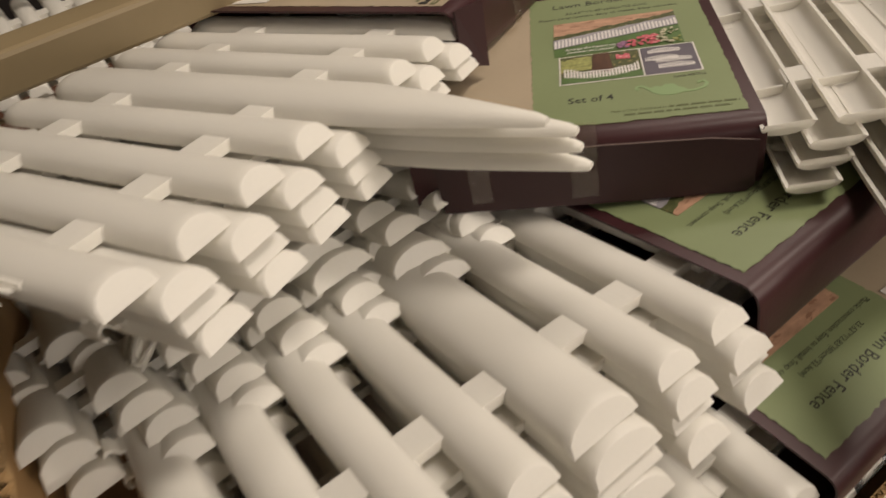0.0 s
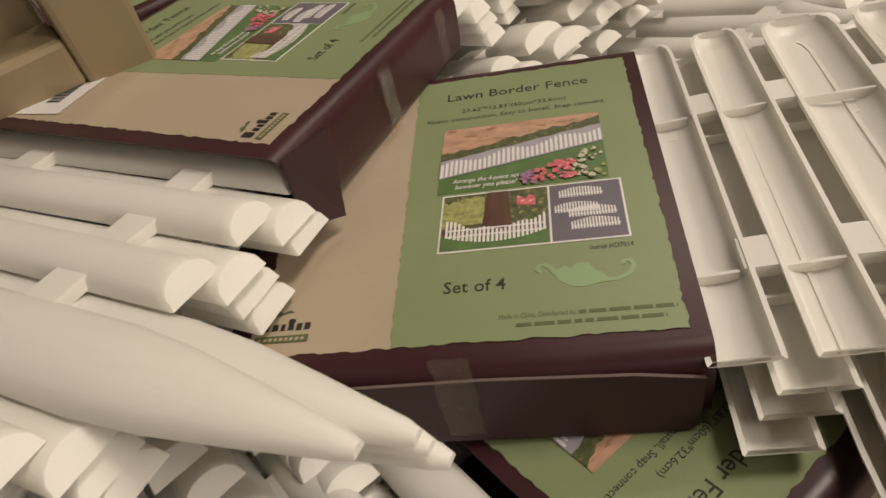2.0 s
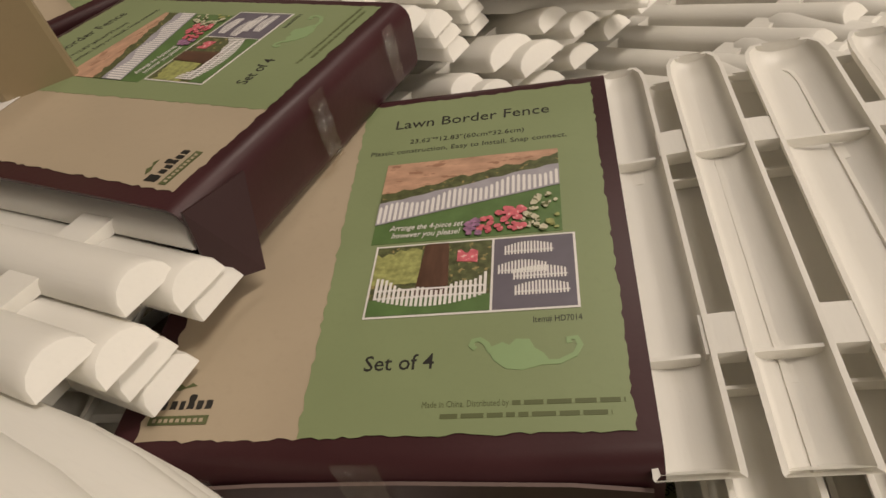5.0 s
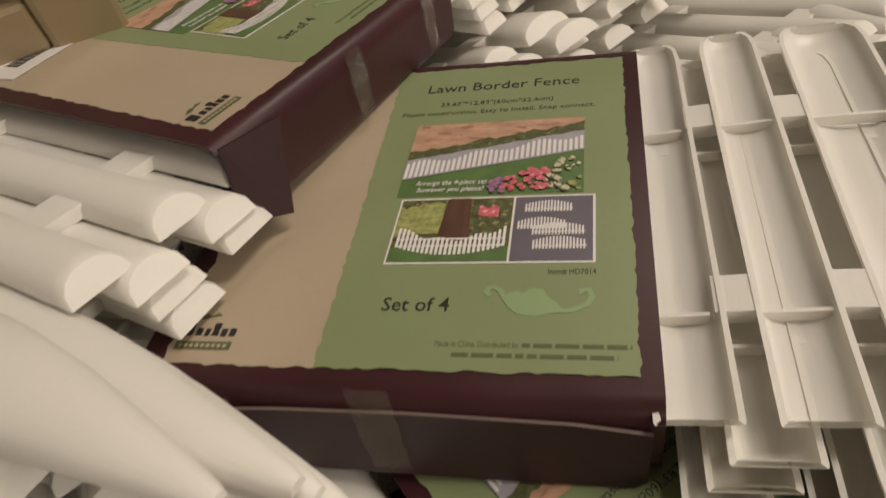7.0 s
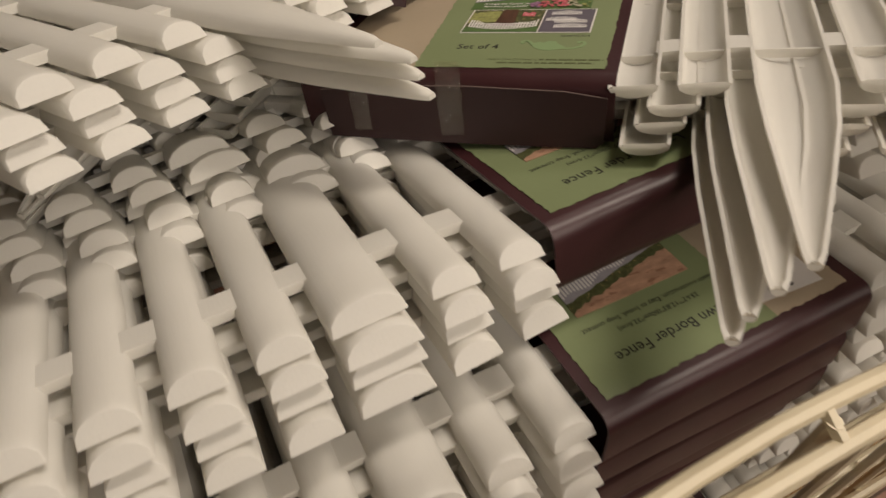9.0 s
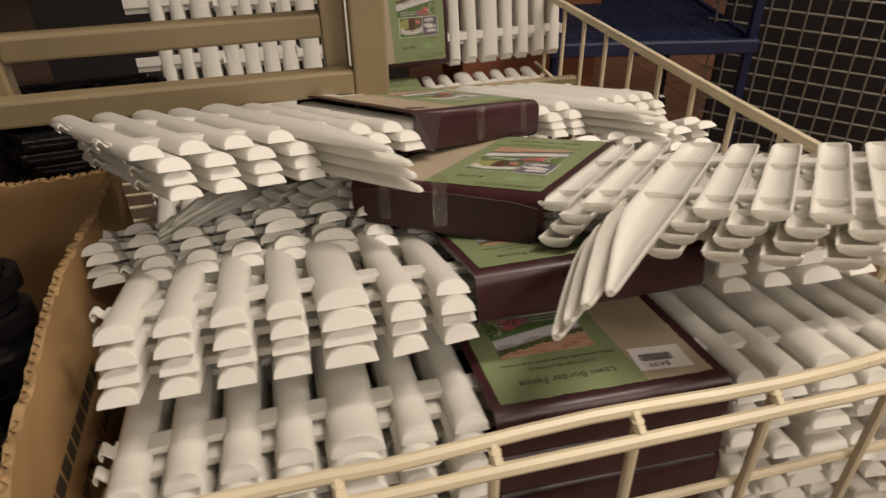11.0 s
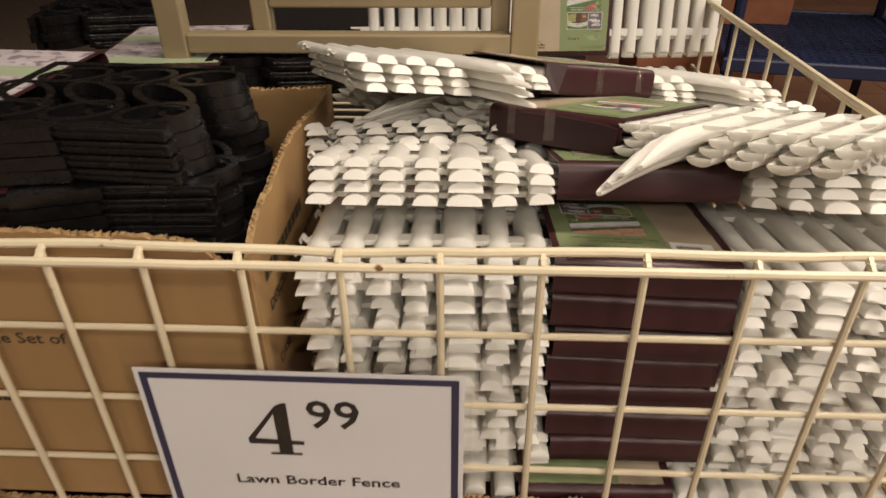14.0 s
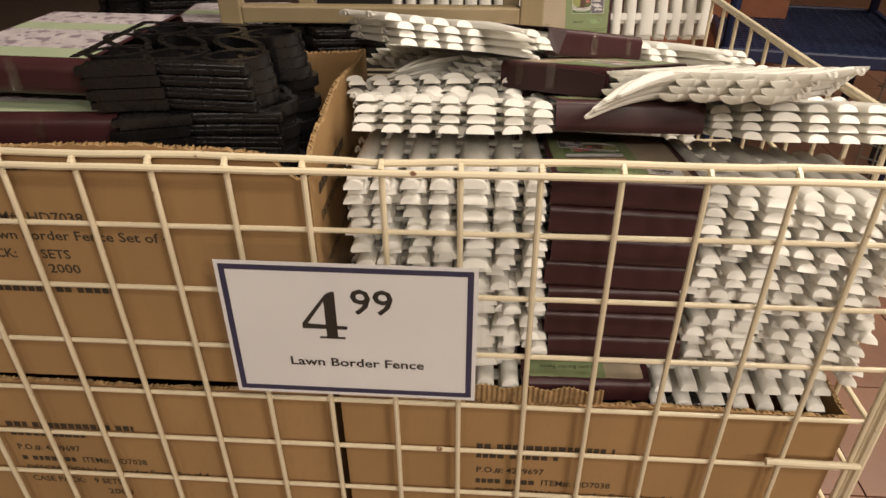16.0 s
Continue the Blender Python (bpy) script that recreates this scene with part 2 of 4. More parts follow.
def picket_mesh(name, w, h, stake=0.0, dome=True, droop=0.0):
    """A hollow half-round slat along y: flat half-moon end at -y, domed end at +y, stake: length of a point beyond -y, droop: how far the point bows."""
    n, t = 9, 0.0016
    a, b = -PICKET_L / 2, PICKET_L / 2
    st = []
    if stake:
        for f, s, u in ((1.0, 0.15, 0.28), (0.95, 0.24, 0.42), (0.62, 0.56, 0.66), (0.3, 0.84, 0.88), (0.0, 0.98, 1.0)):
            st.append((a - stake * f, s, u, 0.0))
    else:
        st += [(a - 0.0003, 0.965, 0.95, 0.0050), (a + 0.0005, 1, 1, 0.0052), (a + 0.004, 1, 1, 0.0052)]
    st += [(-0.03, 1, 1, 0), (0.04, 1, 1, 0)]
    st += [(b - 0.012, 1, 1, 0), (b - 0.005, 0.93, 0.86, 0), (b - 0.0008, 0.74, 0.55, 0), (b, 0.5, 0.25, 0)] if dome else [(b - 0.002, 1, 1, 0), (b, 0.95, 0.93, 0)]
    verts, faces = [], []
    for y, sw, sh, lean in st:
        for k in range(n):
            w_ = math.pi * k / (n - 1)
            z = math.sin(w_) ** 0.8 * h * sh
            verts.append((-math.cos(w_) * w / 2 * sw, y + lean * z / h, z))
    base = len(verts)
    for y, sw, sh, lean in st:
        for k in range(n):
            w_ = math.pi * k / (n - 1)
            z = math.sin(w_) ** 0.8 * (h * sh - t)
            yy = min(max(y, st[0][0] + t), st[-1][0] - t)
            verts.append((-math.cos(w_) * (w / 2 * sw - t), yy + lean * z / h, max(z, 0)))
    if droop:
        verts = [(x, y, z + droop * (max(0.0, a - y) / stake) ** 1.6) for x, y, z in verts]
    m = len(st)
    for i in range(m - 1):
        for k in range(n - 1):
            p = i * n + k
            faces.append((p, p + 1, p + n + 1, p + n))
            q = base + p
            faces.append((q, q + n, q + n + 1, q + 1))
    for i in range(m - 1):
        for k in (0, n - 1):
            faces.append((i * n + k, (i + 1) * n + k, base + (i + 1) * n + k, base + i * n + k))
    for i in (0, m - 1):
        faces.append(tuple(i * n + k for k in range(n)))
        faces.append(tuple(base + i * n + k for k in range(n)))
    return mesh(name, verts, faces, WHITE, True)


PICKETS = {
    "plain": picket_mesh("picket", 0.0214, 0.0082),
    "wide": picket_mesh("picket_wide", 0.0310, 0.0094),
    "stake": picket_mesh("picket_stake", 0.0310, 0.0094, 0.079),
    "bowed": picket_mesh("picket_stake", 0.0310, 0.0094, 0.092, droop=0.017),
}


def hook_points():
    return [(0, 0, 0.003), (0.004, 0, 0.004), (0.007, 0, 0.007), (0.0095, 0, 0.0075), (0.0115, 0, 0.0055), (0.0110, 0, 0.003), (0.009, 0, 0.002)]


def strip(verts, faces, pts, half, thick):
    """Adds a flat bar that follows the points, with the given half width in y."""
    o = len(verts)
    for x, y, z in pts:
        verts += [(x, y - half, z), (x, y + half, z), (x, y + half, z + thick), (x, y - half, z + thick)]
    for i in range(len(pts) - 1):
        for k in range(4):
            j = (k + 1) % 4
            faces.append((o + 4 * i + k, o + 4 * i + j, o + 4 * i + 4 + j, o + 4 * i + 4 + k))
    e = o + 4 * (len(pts) - 1)
    faces += [(o, o + 1, o + 2, o + 3), (e, e + 1, e + 2, e + 3)]


def hollow_rails(verts, faces, side, y, base_z, bend, slide):
    """Rails of a panel that lies hollow side up: flush plates between the pickets and a thin rib across each hollow."""
    edges = [(HALF + d - (0.0315 if wide else 0.0217) / 2, HALF + d + (0.0315 if wide else 0.0217) / 2) for d, wide in PICKET_X]
    ends = [(HALF - 0.03, edges[0][0])] + [(a[1], b[0]) for a, b in zip(edges, edges[1:])] + [(edges[-1][1], HALF + 0.213)]
    for x0, x1 in ends:
        pts = [(side * x + slide[0], y + slide[1], base_z + bend(max(0, x - HALF), side) - 0.0026) for x in (x0 - 0.0010, (x0 + x1) / 2, x1 + 0.0010)]
        strip(verts, faces, pts, 0.0068, 0.0022)
        for dy in (-0.0062, 0.0062):
            strip(verts, faces, [(px, py + dy, pz - 0.0030) for px, py, pz in pts], 0.0006, 0.0031)
    for x0, x1 in edges:
        pts = [(side * x + slide[0], y + slide[1] - 0.0062, base_z + bend(max(0, x - HALF), side) - 0.0056) for x in (x0 + 0.0022, x1 - 0.0022)]
        strip(verts, faces, pts, 0.0006, 0.0040)


def fence_panel(parent, base_z, bend, sides, rng, face_down=False, stake=(0, 0), turned=False, slide=(0, 0), crooked=0.0, rough=0.0, inner=None, buried=False):
    """One of the four nested panels: two rails with snap hooks, and its pickets. bend(x, side) is the height of the panel at x beyond the sleeve."""
    s = -1 if face_down else 1
    panel = None
    for side in sides:
        for y in RAIL_Y:
            verts, faces = [], []
            if face_down:
                hollow_rails(verts, faces, side, y, base_z, bend, slide)
            else:
                xs = [HALF - 0.03] + [HALF + 0.0045 + 0.0262 * i for i in range(9)]
                pts = [(side * x + slide[0], y + slide[1], base_z + bend(max(0, x - HALF), side) + 0.0031) for x in xs]
                strip(verts, faces, pts, 0.0068, 0.0022)
                strip(verts, faces, [(px, py - 0.0060, pz - 0.0026) for px, py, pz in pts], 0.0008, 0.0028)
            hook = [(side * (HALF + 0.213 + px * 0.75) + slide[0], y + slide[1], base_z + bend(0.211, side) + s * (pz - 0.001)) for px, _, pz in hook_points()]
            strip(verts, faces, hook, 0.0045, 0.0016)
            name = "rail" if panel else "fence_panel"
            rail = child(name, mesh(name, verts, faces, WHITE), panel or parent)
            panel = panel or rail
    for side in sides:
        st = stake[0] if side < 0 else stake[1]
        for d, wide in ([(-0.0155, 0)] if inner is not None and side < 0 else []) + PICKET_X:
            if face_down and d == 0.0150:
                d += 0.0015
            if buried and d + side * slide[0] < (0.014 if face_down else 0.006):
                continue
            me = PICKETS["bowed" if wide and st and face_down else "stake" if wide and st else "wide" if wide else "plain"]
            slope = math.atan((bend(max(d, 0) + 0.01, side) - bend(max(d - 0.01, 0), side)) / 0.02) * -side
            ry = slope + (math.pi if face_down else 0)
            rz = (0 if not turned else math.pi) + rng.uniform(-0.008, 0.008) * (1 + 2.5 * rough) + crooked
            if wide and st and st < 0:
                rz += math.pi
            if face_down:
                rz = -rz
            mm = Matrix.Translation((side * (HALF + d) + slide[0], slide[1] + (inner if d < 0 else 0) + rng.uniform(-0.0012, 0.0012), base_z + bend(max(d, 0), side) + rng.uniform(-0.0020, 0.0020) * rough)) @ Matrix.Translation((rng.uniform(-0.0022, 0.0022) * rough, rng.uniform(-0.005, 0.005) * rough, 0))
            mm = mm @ Euler((rng.uniform(-0.006, 0.006), ry, 0)).to_matrix().to_4x4() @ Matrix.Rotation(rz, 4, "Z")
            child("picket", me, panel, mm)
    return panel


def sleeve_mesh(seed):
    rng = random.Random(seed)
    r, t, k = 0.0080, 0.0011, 5
    L, T = SLEEVE_L / 2, PACK_T
    prof, inner = [], []
    for cy, cz, a0 in ((L - r, T - r, 0), (-L + r, T - r, 90), (-L + r, r, 180), (L - r, r, 270)):
        for i in range(k + 1):
            a = radians(a0 + 90 * i / k)
            prof.append((cy + r * math.cos(a), cz + r * math.sin(a)))
            inner.append((cy + (r - t) * math.cos(a), cz + (r - t) * math.sin(a)))
    n = len(prof)
    xs = [-HALF, -HALF * 0.5, 0, HALF * 0.5, HALF]
    verts, faces = [], []
    dent = [rng.uniform(-0.0007, 0.0007) for _ in xs]
    for ring in (prof, inner):
        for x, d in zip(xs, dent):
            for y, z in ring:
                verts.append((x, y + (d if y < 0 else 0), z + d * 0.6 * (1 if 0.004 < z < 0.03 else 0)))
    m = len(xs)
    for b in (0, n * m):
        for i in range(m - 1):
            for j in range(n):
                q = (j + 1) % n
                faces.append((b + i * n + j, b + i * n + q, b + (i + 1) * n + q, b + (i + 1) * n + j))
    for i in (0, m - 1):
        for j in range(n):
            q = (j + 1) % n
            faces.append((i * n + j, i * n + q, n * m + i * n + q, n * m + i * n + j))
    return mesh("sleeve", verts, faces, MAROON, True)


SLEEVES = [sleeve_mesh(s) for s in range(4)]


def label_pieces():
    """The printed front of the sleeve, as flat pieces: (name, mesh, pose, label)."""
    rng = random.Random(5)
    out = []

    def add(name, me, x=0.0, y=0.0, z=0.0, label=""):
        out.append((name, me, Matrix.Translation((x, y, z)), label))

    def flat(name, outline, mat, lift, label=""):
        add(name, plate(name, outline, mat, 0, 0.00012), 0, 0, lift, label)

    def wavy(x0, x1, yb0, yb1, yt0, yt1, amp, k=16):
        lo = [(x0 + (x1 - x0) * i / k, yb0 + (yb1 - yb0) * i / k) for i in range(k + 1)]
        hi = [(x0 + (x1 - x0) * i / k, yt0 + (yt1 - yt0) * i / k + rng.uniform(-amp, amp)) for i in range(k + 1)]
        return lo + hi[::-1]

    flat("tan_panel", torn(-0.0695, -0.0805, -0.018, 0.0803, rng, straight=(1,)), TAN, 0.00015, "plain tan paper print")
    green = [(x - 0.0055 * (y + 0.0805) / 0.161 if x < 0 else x, y) for x, y in torn(-0.0190, -0.0805, 0.0718, 0.0803, rng)]
    flat("green_panel", green, GREEN, 0.0003, "moss green paper print")
    L1 = 0.00046
    add("title", lettering("title", "Lawn Border Fence", 0.0094, INK, "LEFT", width=0.0655, bold=0.00002), -0.0185, 0.0595, L1, "black printed title")
    add("size_line", lettering("size_line", '23.62"*12.83"(60cm*32.6cm)', 0.0044, INK, width=0.0475), -0.0105, 0.0475, L1)
    add("info_line", lettering("info_line", "Plastic construction, Easy to Install, Snap connect.", 0.0044, INK, width=0.080), -0.0265, 0.0408, L1)
    # first picture: brick wall, hedge, white border fence, lawn and flowers
    x0, x1 = -0.0175, 0.0500
    flat("lawn_picture", rect(x0, -0.0150, x1, 0.0330), PH_GRASS, L1, "printed picture of a lawn")
    flat("brick_picture", wavy(x0, x1, 0.0125, 0.0265, 0.0330, 0.0330, 0), PH_BRICK, L1 + 0.0001)
    flat("hedge_picture", wavy(x0, x1, 0.0060, 0.0215, 0.0138, 0.0292, 0.0014, 24), PH_HEDGE, L1 + 0.0002)
    flat("path_picture", wavy(x0, x1, -0.0045, 0.0105, 0.0080, 0.0235, 0.0007), PH_GREY, L1 + 0.0003)
    for i in range(34):
        f = (i + 0.5) / 34
        x = x0 + (x1 - x0) * f
        y, h = -0.0040 + 0.0152 * f, 0.0085 + 0.0016 * math.sin(f * 6 * math.pi)
        flat("picket_print", [(x - 0.00055, y), (x + 0.00055, y + 0.0002), (x + 0.00055, y + h), (x, y + h + 0.0008), (x - 0.00055, y + h)], PRINT_WHITE, L1 + 0.0004)
    for i in range(95):
        f = rng.random()
        x, y = 0.0165 + 0.0325 * f, -0.0135 + rng.random() * (0.006 + 0.0155 * f)
        r = rng.uniform(0.0008, 0.0017)
        m = PH_VIOLET if f < 0.15 else PH_PINK if f < 0.62 else PH_PALE if f < 0.9 or rng.random() < 0.5 else PH_YELLOW
        flat("flower_print", [(x + r * rng.uniform(0.7, 1.2) * math.cos(a * 0.785), y + r * rng.uniform(0.7, 1.2) * math.sin(a * 0.785)) for a in range(8)], m, L1 + 0.0005 + i * 0.000004)
    add("caption", lettering("caption", "Arrange the 4-piece set", 0.0042, PRINT_WHITE, shear=0.25, width=0.0270), -0.0115, -0.0085, L1 + 0.0004)
    add("caption", lettering("caption", "however you please!", 0.0042, PRINT_WHITE, shear=0.25, width=0.0250), -0.0105, -0.0126, L1 + 0.0004)
    # two lower pictures in a white frame
    flat("picture_frame", rect(-0.0150, -0.0510, 0.0540, -0.0165), PRINT_WHITE, L1 + 0.0001, "white printed frame")
    flat("tree_picture", rect(-0.0142, -0.0502, 0.0262, -0.0173), PH_HEDGE, L1 + 0.0002, "printed picture of a fenced tree")
    flat("tree_picture", rect(-0.0142, -0.0502, 0.0262, -0.0430), PH_GRASS, L1 + 0.0003)
    flat("tree_picture", wavy(-0.0142, 0.002, -0.036, -0.036, -0.022, -0.019, 0.0015, 8), PH_YELLOW, L1 + 0.0003)
    flat("tree_picture", [(0.0010, -0.0420), (0.0125, -0.0420), (0.0112, -0.0173), (0.0030, -0.0173)], PH_TRUNK, L1 + 0.0004)
    flat("tree_picture", wavy(0.0145, 0.0215, -0.027, -0.028, -0.0215, -0.023, 0.0012, 6), PH_PINK, L1 + 0.0004)
    for i in range(24):
        f = i / 23
        x = -0.0125 + 0.0365 * f
        arc = 0.004 * (2 * f - 1) ** 2
        y, h = -0.0470 + arc, 0.0098 - 0.0022 * math.sin(f * 3.14) + 0.001 * math.sin(f * 19)
        flat("picket_print", rect(x, y, x + 0.00095, y + h), PRINT_WHITE, L1 + 0.0005)
    for dy in (0.0025, 0.0060):
        flat("rail_print", rect(-0.0125, -0.0455 + dy, 0.0247, -0.0448 + dy), PRINT_WHITE, L1 + 0.00055)
    flat("slate_picture", rect(0.0270, -0.0502, 0.0532, -0.0173), PH_SLATE, L1 + 0.0002, "printed picture of panel layouts")
    for bx, by, k in ((0.0305, -0.0255, 15), (0.0285, -0.0345, 15), (0.0335, -0.0375, 16), (0.0340, -0.0445, 16)):
        for i in range(k):
            h = 0.0042 + 0.0018 * math.sin(math.pi * i / (k - 1))
            flat("picket_print", rect(bx + i * 0.00108, by, bx + i * 0.00108 + 0.0006, by + h), PRINT_WHITE, L1 + 0.0003)
        flat("rail_print", rect(bx, by + 0.0012, bx + k * 0.00108, by + 0.0016), PRINT_WHITE, L1 + 0.00035)
    add("item_line", lettering("item_line", "Item# HD7014", 0.0036, INK, width=0.0145), 0.0395, -0.0560, L1)
    add("set_line", lettering("set_line", "Set of 4", 0.0083, INK, width=0.0215, bold=0.00005), -0.0115, -0.0720, L1, "black printed lettering")
    # pale leaf flourish
    body = [(0.026, -0.0655), (0.028, -0.0700), (0.0315, -0.0732), (0.0365, -0.0740), (0.0415, -0.0725), (0.0440, -0.0705), (0.0425, -0.0680), (0.0400, -0.0660), (0.0385, -0.0625), (0.0345, -0.0622), (0.0325, -0.0645), (0.0305, -0.0632)]
    flat("leaf_print", body, LEAF, L1, "pale green leaf flourish")
    for pts in (((0.0225, -0.0655), (0.0212, -0.0640), (0.0217, -0.0622), (0.0237, -0.0618), (0.0257, -0.0635), (0.0272, -0.0670)),
                ((0.0415, -0.0715), (0.0470, -0.0715), (0.0515, -0.0690), (0.0530, -0.0655), (0.0520, -0.0628), (0.0498, -0.0630), (0.0500, -0.0648))):
        up, dn = [], []
        for i, (x, y) in enumerate(pts):
            a, b = pts[max(i - 1, 0)], pts[min(i + 1, len(pts) - 1)]
            d = Vector((b[0] - a[0], b[1] - a[1])).normalized() * 0.0009
            up.append((x - d.y, y + d.x))
            dn.append((x + d.y, y - d.x))
        flat("leaf_print", up + dn[::-1], LEAF, L1 + 0.00005)
    # everything above shares one layout; the print at the foot of the label has its own
    spread = Matrix.Translation((0.0077, 0.0071, 0)) @ Matrix.Diagonal((0.978, 0.922, 1, 1))
    out = [(name, me, mm if name in ("tan_panel", "green_panel") else spread @ mm, label) for name, me, mm, label in out]
    add("print_line", lettering("print_line", "Made in China. Distributed by", 0.0030, INK_GREEN, width=0.0240), 0.0155, -0.0722, L1)

    def words(x, y, end, h):
        while x < end:
            w = min(rng.uniform(0.002, 0.0065), end - x)
            flat("print_bar", rect(x, y, x + w, y + h), INK_GREEN, L1)
            x += w + 0.0009

    words(0.0405, -0.0721, 0.0700, 0.0014)
    words(0.0210, -0.0757, 0.0663, 0.0014)
    # the maker's mark: plain upright shapes over a green band with a twig on top
    flat("mark_band", rect(-0.0673, -0.0752, -0.0482, -0.0722), INK_GREEN, L1)
    for i in range(9):
        flat("mark_dash", rect(-0.0660 + i * 0.0019, -0.0744, -0.0649 + i * 0.0019, -0.0732), TAN, L1 + 0.0001)
    for i, (w, h) in enumerate(((0.0040, 0.0052), (0.0022, 0.0032), (0.0018, 0.0032), (0.0026, 0.0054), (0.0022, 0.0032), (0.0024, 0.0032))):
        x = -0.0668 + (0, 0.0048, 0.0078, 0.0102, 0.0134, 0.0162)[i]
        flat("mark_block", torn(x, -0.0700, x + w * 0.86, -0.0700 + h * 0.9, rng, 0.0003, 0.0012), INK, L1)
    for pts in ([(-0.0640, -0.0632), (-0.0612, -0.0612), (-0.0592, -0.0624), (-0.0612, -0.0636)], [(-0.0600, -0.0628), (-0.0575, -0.0608), (-0.0556, -0.0620), (-0.0575, -0.0622)]):
        flat("mark_leaf", pts, INK_GREEN, L1)
    return out


LABEL = label_pieces()
STICKER = [("price_sticker", plate("price_sticker", rect(0, 0, 0.036, 0.024), PRINT_WHITE, 0, 0.0002), "white price sticker with barcode")]
STICKER_BARS = []
for q in range(22):
    bx_ = 0.010 + q * 0.00098
    STICKER_BARS.append(plate("barcode_bar", rect(bx_, 0.0075, bx_ + (0.00035 if q % 3 else 0.0007), 0.0150), INK, 0.0003, 0.0001))
STICKER_TEXT = lettering("price_text", "$4.99", 0.0062, INK, width=0.014)
FLAP_FRONT = plate("flap", [(-0.064, -0.0135), (-0.030, -0.0142), (0.020, -0.0146), (0.070, -0.0140), (0.0735, -0.011), (0.0745, 0.010), (0.055, 0.0128), (0.010, 0.0142), (-0.030, 0.0138), (-0.066, 0.0110)], MAROON_IN, 0, 0.0010)
FLAP_EDGE = plate("flap_edge", [(-0.066, 0.0110), (-0.030, 0.0138), (0.010, 0.0142), (0.055, 0.0128), (0.0745, 0.010), (0.0745, 0.0102), (0.055, 0.0130), (0.010, 0.0145), (-0.030, 0.0140), (-0.066, 0.0112)], CARD_RAW, 0, 0.0011)
CORNER_FLAP = mesh("corner_flap", [(0, 0, 0.033), (0.030, -0.004, 0.031), (0.014, -0.012, -0.004), (-0.004, -0.004, 0.002), (0, 0.0012, 0.033), (0.030, -0.0028, 0.031), (0.014, -0.0108, -0.004), (-0.004, -0.0028, 0.002)],
                   [(0, 1, 2, 3), (4, 7, 6, 5), (0, 4, 5, 1), (1, 5, 6, 2), (2, 6, 7, 3), (3, 7, 4, 0)], MAROON_IN)
TAPE_MESH = plate("tape", torn(-0.006, -0.015, 0.006, 0.022, random.Random(8), 0.0006, 0.004), TAPE, 0, 0.0001)


def frame_of(origin, xdir, ydir):
    """A pose from an origin and two directions that are made square to each other."""
    x = Vector(xdir).normalized()
    y = Vector(ydir)
    y = (y - x * x.dot(y)).normalized()
    z = x.cross(y)
    m = Matrix((x, y, z)).transposed().to_4x4()
    m.translation = origin
    return m


